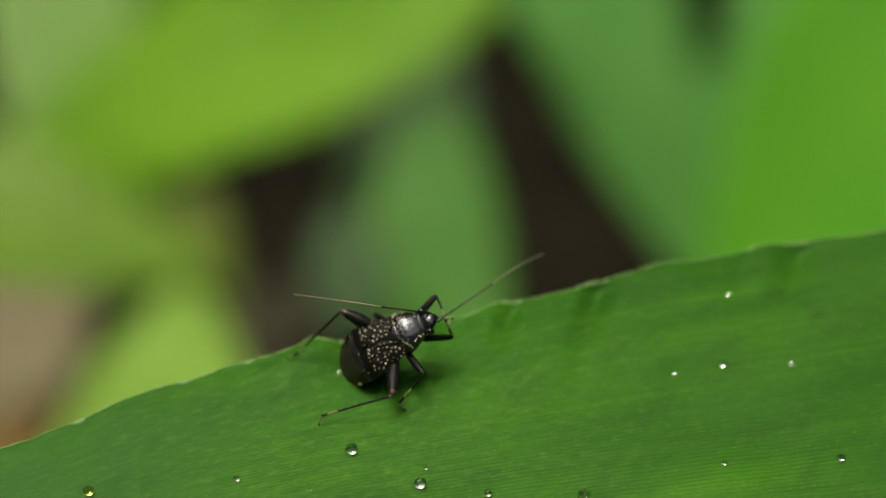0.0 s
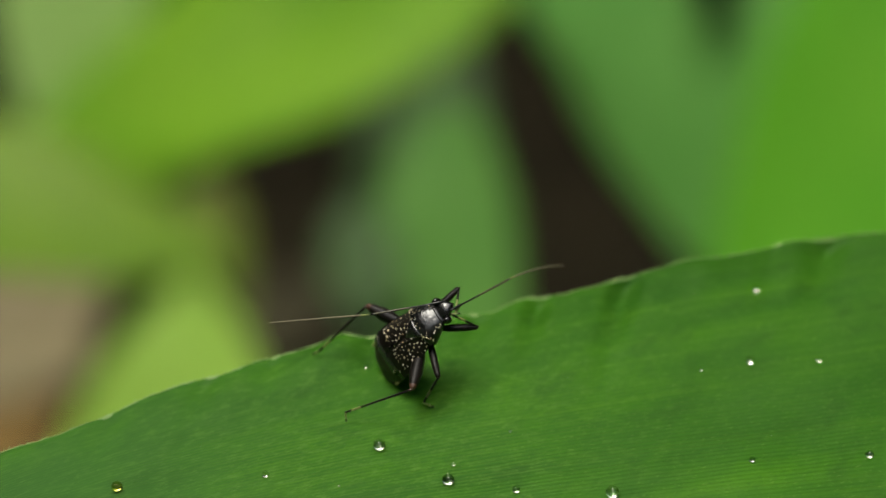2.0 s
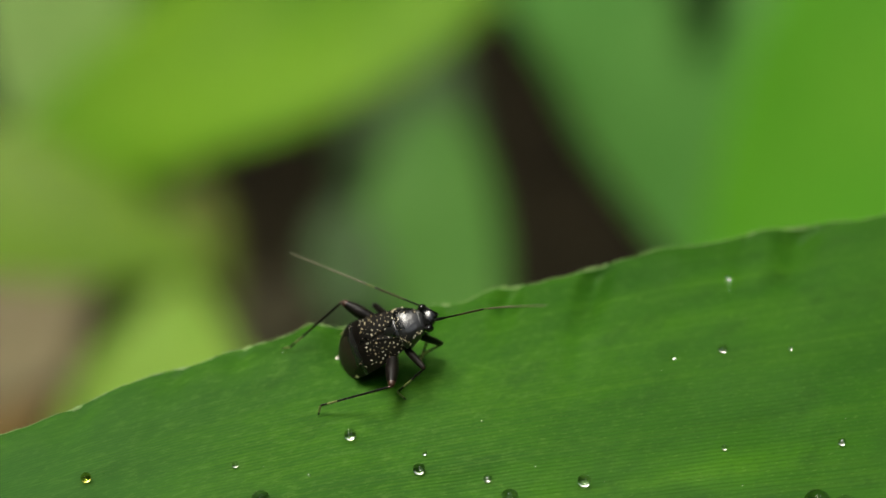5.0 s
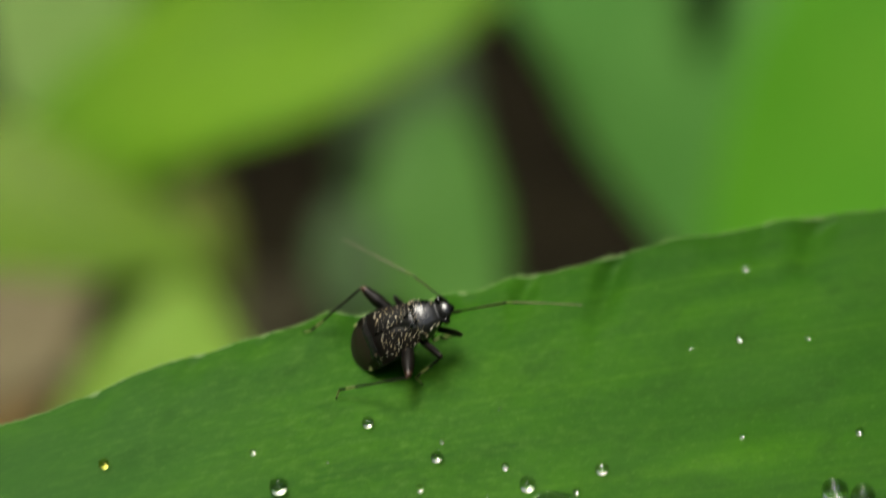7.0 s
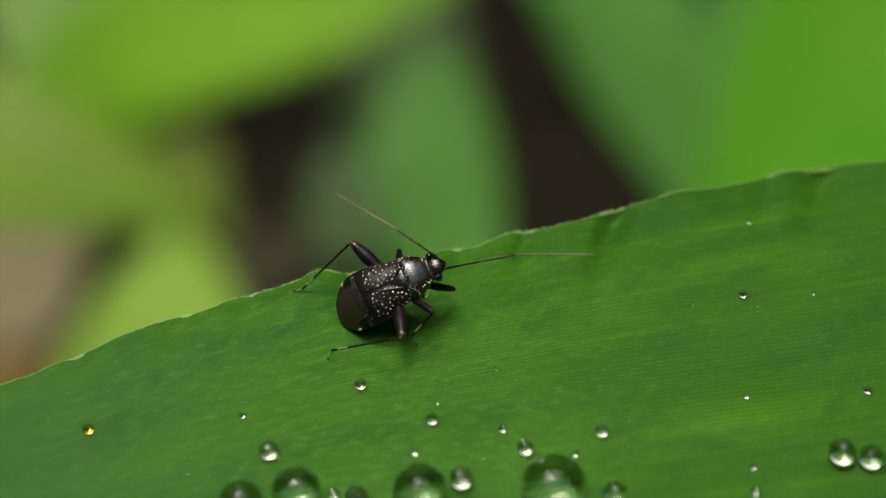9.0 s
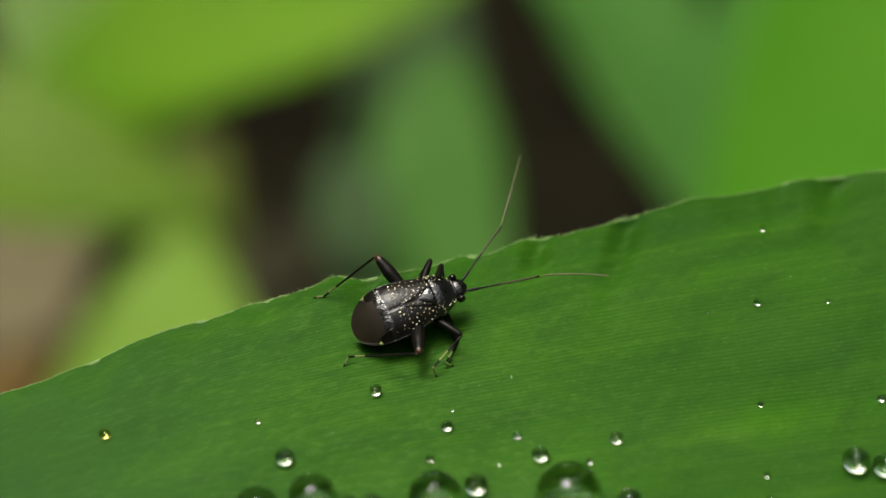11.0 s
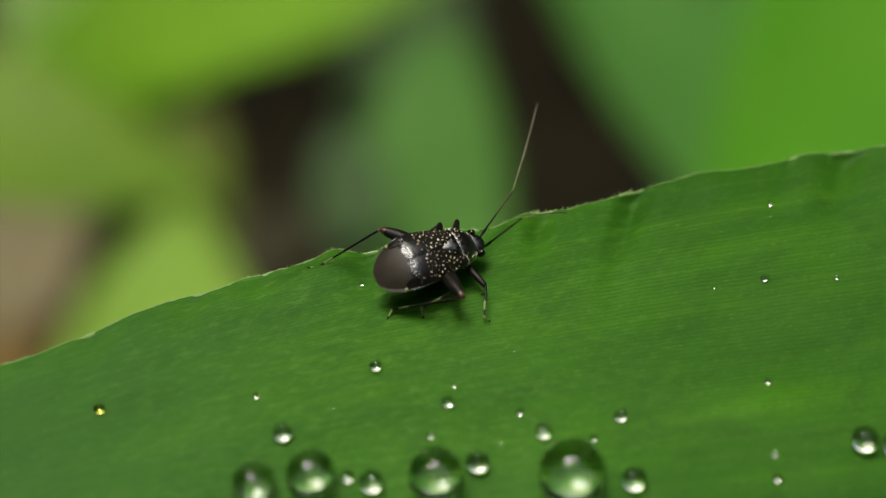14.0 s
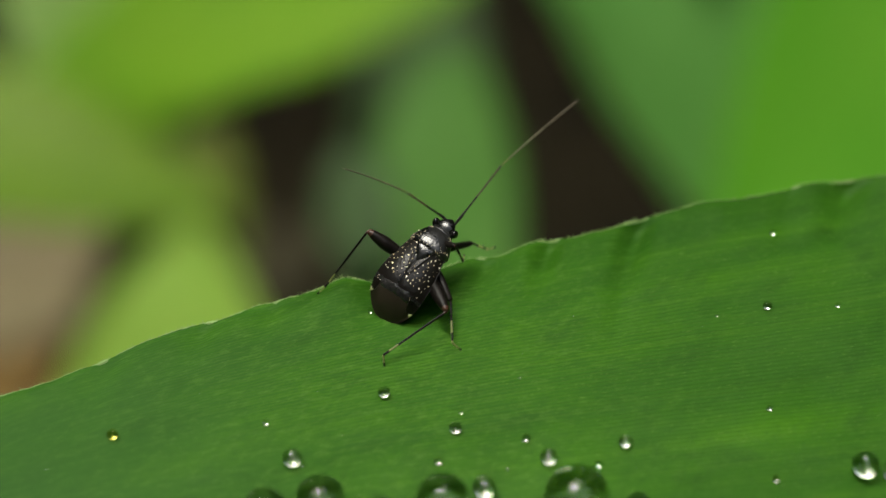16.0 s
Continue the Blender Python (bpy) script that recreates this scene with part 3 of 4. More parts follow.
def make_drops():
    big = ((-6.48, -10.41, 0.78), (-4.68, -10.04, 0.87), (-2.75, -10.26, 0.43), (-0.69, -10.07, 0.95), (0.66, -9.51, 0.41), (3.65, -10.03, 1.17),
           (5.66, -10.18, 0.45), (13.26, -8.65, 0.49), (14.22, -8.82, 0.45))
    small = ((-3.52, -10.03, 0.25), (-5.69, -8.34, 0.35), (-2.70, -5.62, 0.23), (-0.28, -7.09, 0.23), (-0.09, -6.38, 0.10), (-0.85, -8.41, 0.16),
             (2.08, -7.49, 0.16), (2.82, -8.30, 0.31), (5.40, -7.63, 0.25), (4.48, -8.54, 0.14))
    fine = ((1.44, -8.66, 0.08), (11.28, 1.63, 0.13), (10.73, -1.80, 0.17), (8.93, -2.20, 0.08), (13.22, -1.76, 0.11), (10.37, -6.25, 0.12),
            (14.50, -6.05, 0.16), (10.30, -9.12, 0.14), (10.30, -10.06, 0.19), (-6.66, -6.84, 0.14), (-4.07, -7.27, 0.06), (1.93, -4.95, 0.06), (-3.27, -1.94, 0.10))
    for label, rows in (("large clear bead of water on the leaf", big), ("small clear bead of water on the leaf", small), ("tiny bead of water on the leaf", fine)):
        for x, y, r in rows:
            heavy = r > 0.6
            r *= 0.92 if r > 0.4 else 0.90
            ob = new("water_drop", drop_mesh(r, WATER, 0.80 if heavy else 0.84, 0.92 if heavy else 0.95))
            y -= 0.30 * r
            ob.location = (x * MM, y * MM, (max(leaf_top(x + r * a, y + r * b) for a, b in ((0, 0), (0.5, 0), (-0.5, 0), (0, 0.5), (0, -0.5))) + 0.004) * MM)
            tagged(ob, label, "water drop", "drops on the leaf")
    ob = new("resin_bead", drop_mesh(0.19, RESIN))
    ob.location = (-11.77 * MM, -7.42 * MM, (leaf_top(-11.77, -7.42) + 0.006) * MM)
    tagged(ob, "tiny amber-yellow bead on the leaf", "bead")
    # dew too fine to count
    rng = random.Random(5)
    pieces = []
    for i in range(150):
        x, d = rng.uniform(-15, 17), rng.uniform(0.8, 13)
        y = edge_y(x) - d
        r = rng.choice((0.025, 0.03, 0.035, 0.05))
        pieces.append(ball((x, y, leaf_top(x, y) + r * 0.30), (r, r, r * 0.6), 10, 7))
    tagged(new("dew", mesh_from("dew", *joined(*pieces), WATER)), "scattered specks of fine dew on the leaf", "dew", kind="stuff")


make_drops()


# ---------------------------------------------------------------- the plant bug
# Its space: x forward, y to its left, z up, in millimetres, origin in the middle of its thorax.
SIZE = 0.97


def back_z(x, y):
    """Height of the folded wings' upper side."""
    w = wing_half(x)
    f = min(abs(y) / max(w, 0.05), 1.0)
    top = 0.47 - 0.05 * max(0.0, -x - 0.3) ** 1.5
    top -= 0.14 * math.log(1 + math.exp((-1.22 - x) / 0.21))
    if -0.5 < x < 0.64:
        top += 0.030 * math.exp(-((abs(y) - 0.05 - 0.29 * (x + 0.45)) / 0.038) ** 2)
    tail = min(max((-1.15 - x) / 1.14, 0.0), 1.0) ** 3
    top -= 0.30 * tail
    return top - 0.30 * (1 - tail) * f ** 2.6 - (0.022 * math.exp(-(abs(y) / 0.05) ** 2) if x > -1.1 else 0.0)


def wing_half(x):
    """Half width over the folded wings."""
    if x > 0.72:
        return 0.76
    s = (0.72 - x) / 1.75
    w = 0.76 + 0.27 * math.sin(min(s, 1.0) * math.pi / 2) ** 1.1
    if x < -1.03:
        q = min((-1.03 - x) / 1.27, 1.0)
        w *= math.sqrt(max(1 - q ** 2.15, 0.0003))
    return w


def wing_sheet(side, x0, x1, y0, nx=30, ny=10, lift=0.0, thick=0.018, ragged=0.0):
    """A curved horny sheet from x0 back to x1 and from y0 out to the wing's margin; y0 may follow x."""
    up, dn = [], []
    for i in range(nx + 1):
        x = x0 + (x1 - x0) * i / nx
        w = wing_half(x)
        a = y0(x) if callable(y0) else y0
        for j in range(ny + 1):
            f = j / ny
            y = a + (w - a) * f
            e = x + ragged * (math.sin(7 * f + i / nx + side) + 0.6 * math.sin(19 * f + 2 * i / nx))
            z = back_z(e, y) + (lift(i / nx) if callable(lift) else lift)
            up.append((e * MM, side * y * MM, z * MM))
            dn.append((e * MM, side * (y * 0.985) * MM, (z - thick) * MM))
    n, m, k = ny + 1, nx + 1, len(up)
    faces = []
    for i in range(nx):
        for j in range(ny):
            a = i * n + j
            q, p = (a, a + n, a + n + 1, a + 1), (k + a, k + a + 1, k + a + n + 1, k + a + n)
            faces += [q, p] if side < 0 else [q[::-1], p[::-1]]
    rim = [j for j in range(n)] + [i * n + ny for i in range(1, m)] + [(m - 1) * n + j for j in range(ny - 1, -1, -1)] + [i * n for i in range(m - 2, 0, -1)]
    for a, b in zip(rim, rim[1:] + rim[:1]):
        q = (a, b, k + b, k + a)
        faces.append(q if side > 0 else q[::-1])
    return up + dn, faces


def scale_dot(x, y, z, r, tilt=0.0):
    """One tuft of short golden hairs lying on the cuticle: a low oval dome of uneven outline."""
    c, s = math.cos(tilt), math.sin(tilt)
    long = 1.35 + 0.45 * math.sin(37 * x + 11 * y)
    rings = []
    for b, h in ((1.0, -0.01), (0.85, 0.012), (0.45, 0.020)):
        ring = []
        for j in range(9):
            a = 2 * math.pi * j / 9
            w = b * (1 + 0.28 * math.sin(3 * a + 50 * x) + 0.18 * math.sin(5 * a + 70 * y))
            u, v = long * r * w * math.cos(a), 0.85 * r * w * math.sin(a)
            ring.append(((x + c * u - s * v) * MM, (y + s * u + c * v) * MM, (z + h) * MM))
        rings.append(ring)
    return loft(rings)


def limb_segment(length, profile, bands, seg=10, bend=0.0):
    """A jointed piece along +x from its joint: profile rows of share and radius; bands rows of (share, slot)."""
    pts, rad, n = [], [], 22
    for i in range(n):
        s = i / (n - 1)
        pts.append((s * length, 0, bend * length * 4 * s * (1 - s)))
        rad.append(float(np.interp(s, [p[0] for p in profile], [p[1] for p in profile])))
    verts, faces = tube(pts, rad, seg)
    slots = []
    for i in range(n - 1):
        s = (i + 0.5) / (n - 1)
        slots += [[k for a, k in bands if s >= a][-1]] * seg
    return verts, faces, slots + [bands[0][1], bands[-1][1]]


def spines(length, count, r, seed):
    """Short stiff hairs along a tibia."""
    rng = random.Random(seed)
    out = []
    for i in range(count):
        s, a = rng.uniform(0.15, 0.95) * length, rng.uniform(0, 6.28)
        d = (0.06, math.cos(a), math.sin(a))
        out.append(tube([(s, d[1] * r, d[2] * r), (s + 0.05, d[1] * (r + 0.07), d[2] * (r + 0.07))], [0.007, 0.002], 4))
    return out


LEGS = {  # hip, femur, tibia, tarsus lengths, femur radius
    "front_left": ((1.0, 0.30, -0.30), 1.45, 1.20, 0.35, 0.14),
    "front_right": ((1.0, -0.30, -0.30), 1.45, 1.20, 0.35, 0.14),
    "mid_left": ((0.40, 0.45, -0.30), 1.50, 1.60, 0.45, 0.145),
    "mid_right": ((0.40, -0.45, -0.30), 1.50, 1.60, 0.45, 0.145),
    "hind_left": ((0.0, 0.43, -0.25), 1.85, 2.75, 0.40, 0.235),
    "hind_right": ((0.0, -0.43, -0.25), 1.85, 2.75, 0.40, 0.235),
}
SCAPE_PEDICEL, FLAGELLUM_LENGTH = 2.75, 3.7
ANTENNA_BASE = {"left": (1.98, 0.2, 0.0), "right": (1.98, -0.2, 0.0)}


def make_bug():
    bug = tagged(new("plant_bug"), "small black plant bug, gold-spotted back, standing on the leaf", "insect")
    sc = Matrix.Diagonal((SIZE, SIZE, SIZE, 1))

    def piece(name, vf, mats, parent=bug, label="", slots=None):
        verts = [sc @ Vector(v) for v in vf[0]]
        return part(name, mesh_from(name, verts, vf[1], mats, True, slots), parent, label)

    piece("abdomen", body_loft(((1.35, 0.34, -0.02, 0.10, 0.20), (0.9, 0.52, -0.02, 0.2, 0.36), (0.3, 0.62, 0.0, 0.2, 0.44), (-0.4, 0.80, 0.0, 0.15, 0.46),
                                (-1.1, 0.80, -0.02, 0.12, 0.40), (-1.55, 0.55, -0.16, 0.06, 0.26), (-1.85, 0.18, -0.28, 0.04, 0.1)), 26, 24), SHELL)
    # pronotum: a broad trapezoid dome with a raised collar in front
    shield = ((1.60, 0.40, 0.02, 0.14, 0.16), (1.55, 0.44, 0.03, 0.20, 0.18), (1.50, 0.44, 0.03, 0.19, 0.18), (1.36, 0.55, 0.04, 0.30, 0.22),
              (1.08, 0.70, 0.05, 0.45, 0.22), (0.80, 0.82, 0.05, 0.51, 0.2), (0.66, 0.81, 0.04, 0.48, 0.16), (0.58, 0.70, 0.04, 0.36, 0.12))
    shield_part = piece("pronotum", body_loft(shield, 30, 32, 0.8), PRONOTUM, bug, "glossy black domed pronotum")
    # scutellum: a small raised triangle behind it
    rows = []
    for i in range(12):
        s = i / 11
        w = 0.40 * (1 - s) ** 0.9 + 0.01
        x = 0.68 - 0.70 * s
        z = 0.50 + 0.07 * math.sin(math.pi * min(1, s + 0.15)) - 0.03 * s
        rows.append([(x * MM, w * math.cos(a) * MM, (z - 0.08 + 0.10 * max(0, math.sin(a)) * (1 - 0.5 * s) + 0.05 * min(0, math.sin(a))) * MM)
                     for a in (2 * math.pi * j / 16 for j in range(16))])
    piece("scutellum", loft(rows), PRONOTUM, bug, "glossy black triangular scutellum")
    # head, eyes, beak
    head = piece("head", body_loft(((1.52, 0.30, -0.03, 0.17, 0.16), (1.66, 0.38, -0.03, 0.20, 0.2), (1.80, 0.35, -0.03, 0.20, 0.22), (1.95, 0.25, -0.04, 0.15, 0.2),
                                    (2.06, 0.13, -0.10, 0.10, 0.16), (2.12, 0.05, -0.15, 0.05, 0.08)), 20, 22), PRONOTUM)
    for side in (1, -1):
        piece("eye", ball((1.69, side * 0.42, 0.02), (0.16, 0.13, 0.19), 16, 11), EYE, head, "dark shiny bulging eye")
    piece("beak", tube([(2.04, 0, -0.2), (1.9, 0, -0.34), (1.5, 0, -0.42), (1.0, 0, -0.46)], [0.06, 0.05, 0.04, 0.02], 8), SHELL, head)
    # fore wings, horny part; they leave the scutellum free
    rng = random.Random(11)
    for side in (1, -1):
        inner = lambda x: max(0.0, 0.33 * (x - 0.06) / 0.62) if x > 0.06 else 0.0
        wing = piece("forewing", wing_sheet(side, 0.70, -1.22, inner, 60, 32), WING, bug, "black leathery forewing with golden scales")
        # the wedge at its tip, bent down, with a pale corner
        piece("wing_wedge", wing_sheet(side, -1.22, -1.62, lambda x: 0.60 + 0.25 * (-1.2 - x), 10, 6, 0.012), WING, wing, "shiny black wing wedge")
        piece("wing_fold", wing_sheet(side, -1.04, -1.40, 0.0, 18, 30, lambda q: 0.008 * math.sin(math.pi * q) - 0.002 - 0.016 * q ** 4, 0.004, 0.02), WING_FOLD, wing, "crinkled shiny fold across the wing")
        yy = wing_half(-1.60) - 0.06
        piece("pale_corner", scale_dot(-1.63, side * yy, back_z(-1.63, yy) + 0.03, 0.085, 0.5), STRAW, wing, "pale yellow corner spot")
        dots, taken = [], []
        for k in range(900):
            x, f = rng.uniform(-0.76, 0.62), rng.uniform(0.06, 0.93)
            a = inner(x)
            y = a + (wing_half(x) - a) * f
            if any((x - p) ** 2 + (y - q) ** 2 < 0.0175 for p, q in taken):
                continue
            if rng.random() < 1.6 * max(0, -x - 0.45):
                continue
            taken.append((x, y))
            dots.append(scale_dot(x, side * y, back_z(x, y), rng.choice((0.013, 0.017, 0.022, 0.027, 0.031, 0.037)), rng.uniform(0, 3)))
            if len(taken) > 46:
                break
        for k in range(4):
            x, f = rng.uniform(-1.25, -1.0), rng.uniform(0.55, 0.95)
            y = wing_half(x) * f
            dots.append(scale_dot(x, side * y, back_z(x, y), rng.uniform(0.010, 0.020), rng.uniform(0, 3)))
        tagged(piece("speckling", joined(*dots), GOLD, wing, "scattered pale gold scale spots"), kind="stuff")
    flecks, rows = [], smooth_rows(shield, 60)
    for k in range(34):
        x, w, zc, up, dn = rows[rng.randrange(22, 52)]
        a = rng.choice((1, -1)) * rng.uniform(0.35, 1.0)
        c, s = math.cos(a), abs(math.sin(a))
        flecks.append(scale_dot(x, math.copysign(w * c ** 0.8, a), zc + up * s + 0.004, rng.uniform(0.014, 0.027), rng.uniform(0, 3)))
    for k in range(24):
        x, w, zc, up, dn = rows[rng.randrange(38, 50)]
        a = rng.uniform(0.9, math.pi - 0.9)
        c, s = math.cos(a), math.sin(a)
        flecks.append(scale_dot(x, math.copysign(w * abs(c) ** 0.8, c), zc + up * s + 0.002, rng.uniform(0.010, 0.019), rng.uniform(0, 3)))
    tagged(piece("speckling", joined(*flecks), GOLD, shield_part, "pale gold flecks along the sides"), kind="stuff")
    # membrane: the thin smoky end of the wings, overlapping and hanging down behind
    mem = [wing_sheet(1, -1.16, -2.297, lambda x: -0.96 * wing_half(x), 30, 20, -0.012, 0.015), wing_sheet(-1, -1.16, -2.297, 0.0, 30, 12, -0.03, 0.015)]
    piece("wing_membrane", joined(*mem), MEMBRANE, bug, "smoky brown glossy wing membrane")

    limbs = {}
    for leg, (hip, fe, ti, ta, r) in LEGS.items():
        hind = leg.startswith("hind")
        v, f, sl = limb_segment(fe, ((0, r * 0.5), (0.2, r * 0.95), (0.6, r * 1.08), (0.85, r * 0.78), (0.96, r * 0.52), (1, r * 0.35)) if hind else ((0, r * 0.6), (0.3, r), (0.7, r * 0.95), (0.95, r * 0.7), (1, r * 0.45)), ((0, 0), (0.91 if hind else 0.98, 1)))
        femur = piece("femur", (v, f), [LIMB, RED_BROWN], bug, "", sl)
        v, f, sl = limb_segment(ti, ((0, 0.05), (0.06, 0.042), (0.9, 0.036), (1, 0.042)),
                                ((0, 0), (0.48, 1), (0.76, 0), (0.93, 1)) if not hind else ((0, 2), (0.05, 0), (0.74, 1), (0.92, 0)), 8)
        tibia = piece("tibia", (v, f), [LIMB, STRAW, RED_BROWN], bug, "", sl)
        hairs = joined(*spines(ti, 40 if hind else 22, 0.04, 7))
        piece("hair_fringe", hairs, SHELL, tibia)
        v, f, sl = limb_segment(ta, ((0, 0.03), (0.3, 0.036), (0.36, 0.028), (0.62, 0.034), (0.68, 0.026), (0.95, 0.03), (1, 0.012)), ((0, 1), (0.72, 0)), 8)
        tarsus = piece("tarsus", (v, f), [LIMB, STRAW], bug, "", sl)
        limbs[leg] = (femur, tibia, tarsus)
    for side in ("left", "right"):
        v, f, sl = limb_segment(SCAPE_PEDICEL, ((0, 0.035), (0.04, 0.052), (0.17, 0.058), (0.2, 0.030), (0.6, 0.034), (0.97, 0.040), (1, 0.026)), ((0, 0), (0.48, 1), (0.93, 0)), 9)
        stem = piece("antenna_stem", (v, f), [SHELL, STEM], bug, "black antenna stem, olive-brown beyond the middle", sl)
        v, f, sl = limb_segment(FLAGELLUM_LENGTH, ((0, 0.022), (0.03, 0.029), (0.55, 0.026), (0.57, 0.019), (0.6, 0.023), (0.97, 0.020), (1, 0.007)), ((0, 1), (0.10, 0)), 8, 0.035)
        whip = piece("antenna_whip", (v, f), [FLAGELLUM, STRAW], bug, "thin grey-brown antenna whip", sl)
        limbs["antenna_" + side] = (stem, whip)
    return bug, limbs


plant_bug, bug_limbs = make_bug()


# ---------------------------------------------------------------- what moves
def glide(table, t):
    """The row's values at t, eased from row to row."""
    if t <= table[0][0]:
        return Vector(table[0][1:])
    for a, b in zip(table, table[1:]):
        if t <= b[0]:
            s = (t - a[0]) / (b[0] - a[0])
            s = s * s * (3 - 2 * s)
            return Vector(a[1:]).lerp(Vector(b[1:]), s)
    return Vector(table[-1][1:])


def body_at(rows, t):
    for (ta, a), (tb, b) in zip(rows, rows[1:]):
        if t <= tb:
            s = min(max((t - ta) / (tb - ta), 0), 1)
            s = s * s * (3 - 2 * s)
            q = a.to_quaternion().slerp(b.to_quaternion(), s)
            return Matrix.LocRotScale(a.translation.lerp(b.translation, s), q, None)
    return rows[-1][1]


def aim(origin, way, up):
    """Pose at origin (metres) with x along way and z near up."""
    x = way.normalized()
    z = up - x * up.dot(x)
    z = (z if z.length > 1e-6 else x.orthogonal()).normalized()
    y = z.cross(x)
    m = Matrix((x, y, z)).transposed().to_4x4()
    m.translation = origin
    return m


def leg_poses(hip, foot, fe, ti, ta, pole, flat):
    """Femur, tibia and tarsus in the body's space: the tarsus lies flat on the leaf, the knee points along pole."""
    hip, foot = Vector(hip), Vector(foot)
    ankle = foot - flat * ta
    d = ankle - hip
    far = (fe + ti) * 0.985
    if d.length > far:
        d = d.normalized() * far
        ankle = hip + d
    if d.length < abs(fe - ti) * 1.02 + 0.05:
        d = d.normalized() * (abs(fe - ti) * 1.02 + 0.05)
        ankle = hip + d
    k = (fe * fe - ti * ti + d.length_squared) / (2 * d.length)
    h = math.sqrt(max(fe * fe - k * k, 0))
    p = pole - d * (pole.dot(d) / d.length_squared)
    knee = hip + d.normalized() * k + p.normalized() * h
    end = foot - ankle
    if end.length < 0.05:
        end = flat
    return (aim(hip * MM, knee - hip, pole), aim(knee * MM, ankle - knee, pole), aim(ankle * MM, end, Vector((0, 0, 1))))


LEFT_ELBOW = [(0, -1.66, -2.60, 4.28), (0.5, -2.31, -2.52, 4.74), (1, -2.57, -3.20, 4.29), (1.5, -2.87, -2.44, 3.69), (2, -3.09, -2.29, 3.26), (2.5, -2.34, -3.43, 4.96), (3, -2.93, -2.68, 4.51), (3.5, -1.89, -3.88, 5.42), (4, -2.04, -3.88, 5.34), (4.5, -2.59, -2.31, 4.12), (4.7, -1.88, -0.24, 1.93), (6.8, -1.39, 0.14, 1.65), (7, -1.16, 0.12, 1.38), (7.1, -1.06, 0.14, 1.49), (7.5, -1.21, 0.14, 1.44), (8, -1.76, -0.07, 1.75)] + [
    (8.5, -1.83, -0.28, 1.81), (9, -1.51, 0.19, 1.45), (9.2, -1.62, -0.01, 1.21), (11.3, 1.87, 0.35, 1.76), (11.5, 1.92, 0.30, 1.25), (12, 0.96, 1.45, 1.32), (12.5, 1.50, 1.73, 1.03), (13, 1.12, 2.10, 0.33), (13.5, 1.44, 2.19, 0.64), (14, 2.09, 1.80, 0.60), (14.5, 2.33, 1.49, 0.76), (15, 2.50, 0.51, 1.36), (15.3, 1.41, 1.45, 0.86), (15.5, 0.38, 1.85, 0.69), (15.7, -1.13, 2.36, 1.14), (16, -2.03, 2.53, 1.20)]
LEFT_TIP = [(0, -4.95, -1.19, 3.35), (0.5, -5.86, -1.48, 4.85), (1, -6.20, -3.88, 4.15), (1.5, -6.56, -2.14, 3.56), (2, -6.74, -2.88, 3.52), (2.5, -6.03, -3.72, 5.18), (3, -5.66, -0.82, 2.85), (3.5, -5.57, -4.17, 5.59), (4, -5.72, -4.06, 5.63), (4.5, -6.14, -1.27, 4.22), (4.7, -5.12, 1.53, 1.96), (6.8, -4.42, 2.21, 2.10), (7, -3.93, 2.51, 0.81), (7.1, -3.76, 2.56, 0.76), (7.5, -2.72, -1.28, 4.50), (8, -4.08, 2.62, 0.73)] + [
    (8.5, -4.42, 2.25, 1.04), (9, -3.82, 2.88, 0.42), (9.2, -4.25, 2.40, 0.20), (11.3, 2.88, 3.91, 1.73), (11.5, 3.92, 3.07, 2.68), (12, 0.91, 4.94, 2.56), (12.5, 1.89, 5.20, 2.28), (13, 0.49, 5.57, 1.44), (13.5, 1.19, 5.41, 2.44), (14, 3.05, 5.21, 1.69), (14.5, 3.86, 4.67, 1.88), (15, 5.12, 2.77, 2.67), (15.3, 3.18, 4.56, 1.77), (15.5, 0.40, 5.52, 1.09), (15.7, -2.56, 1.53, 4.45), (16, -4.32, 1.36, 3.85)]
RIGHT_ELBOW = [(0, 2.40, -0.06, 2.61), (0.5, 2.06, -0.27, 3.12), (1, 1.60, -0.00, 3.64), (1.5, 1.63, 0.19, 3.23), (2, 2.00, -0.53, 3.20), (2.5, 1.41, -0.18, 2.82), (3, 1.55, -3.48, 5.33), (3.5, 1.24, -3.90, 5.46), (4, 1.35, -3.56, 5.62), (4.5, 1.99, -0.62, 1.93), (4.7, 1.84, -3.48, 4.41), (6.8, 2.87, -1.57, 2.11), (7, 2.20, -3.37, 3.96), (7.1, 2.40, -3.30, 3.85), (7.5, 2.51, -3.20, 3.63), (8, 2.51, -3.21, 3.56)] + [
    (8.5, 2.50, -3.19, 3.78), (9, 2.73, -1.33, 1.79), (9.2, 2.35, -3.01, 3.61), (11.3, 3.07, -1.40, 1.04), (11.5, 3.09, -1.75, 1.36), (12, 2.01, 0.44, 0.20), (12.5, 2.60, 0.88, 0.95), (13, 2.43, 1.40, 0.52), (13.5, 2.37, 1.48, 0.18), (14, 2.24, -1.65, 3.10), (14.5, 2.70, -1.77, 2.79), (15, 2.50, -2.59, 2.35), (15.3, 1.13, -2.52, 2.86), (15.5, 2.58, -0.67, 1.54), (15.7, 2.07, 0.52, 2.60), (16, 1.40, 1.90, 3.41)]
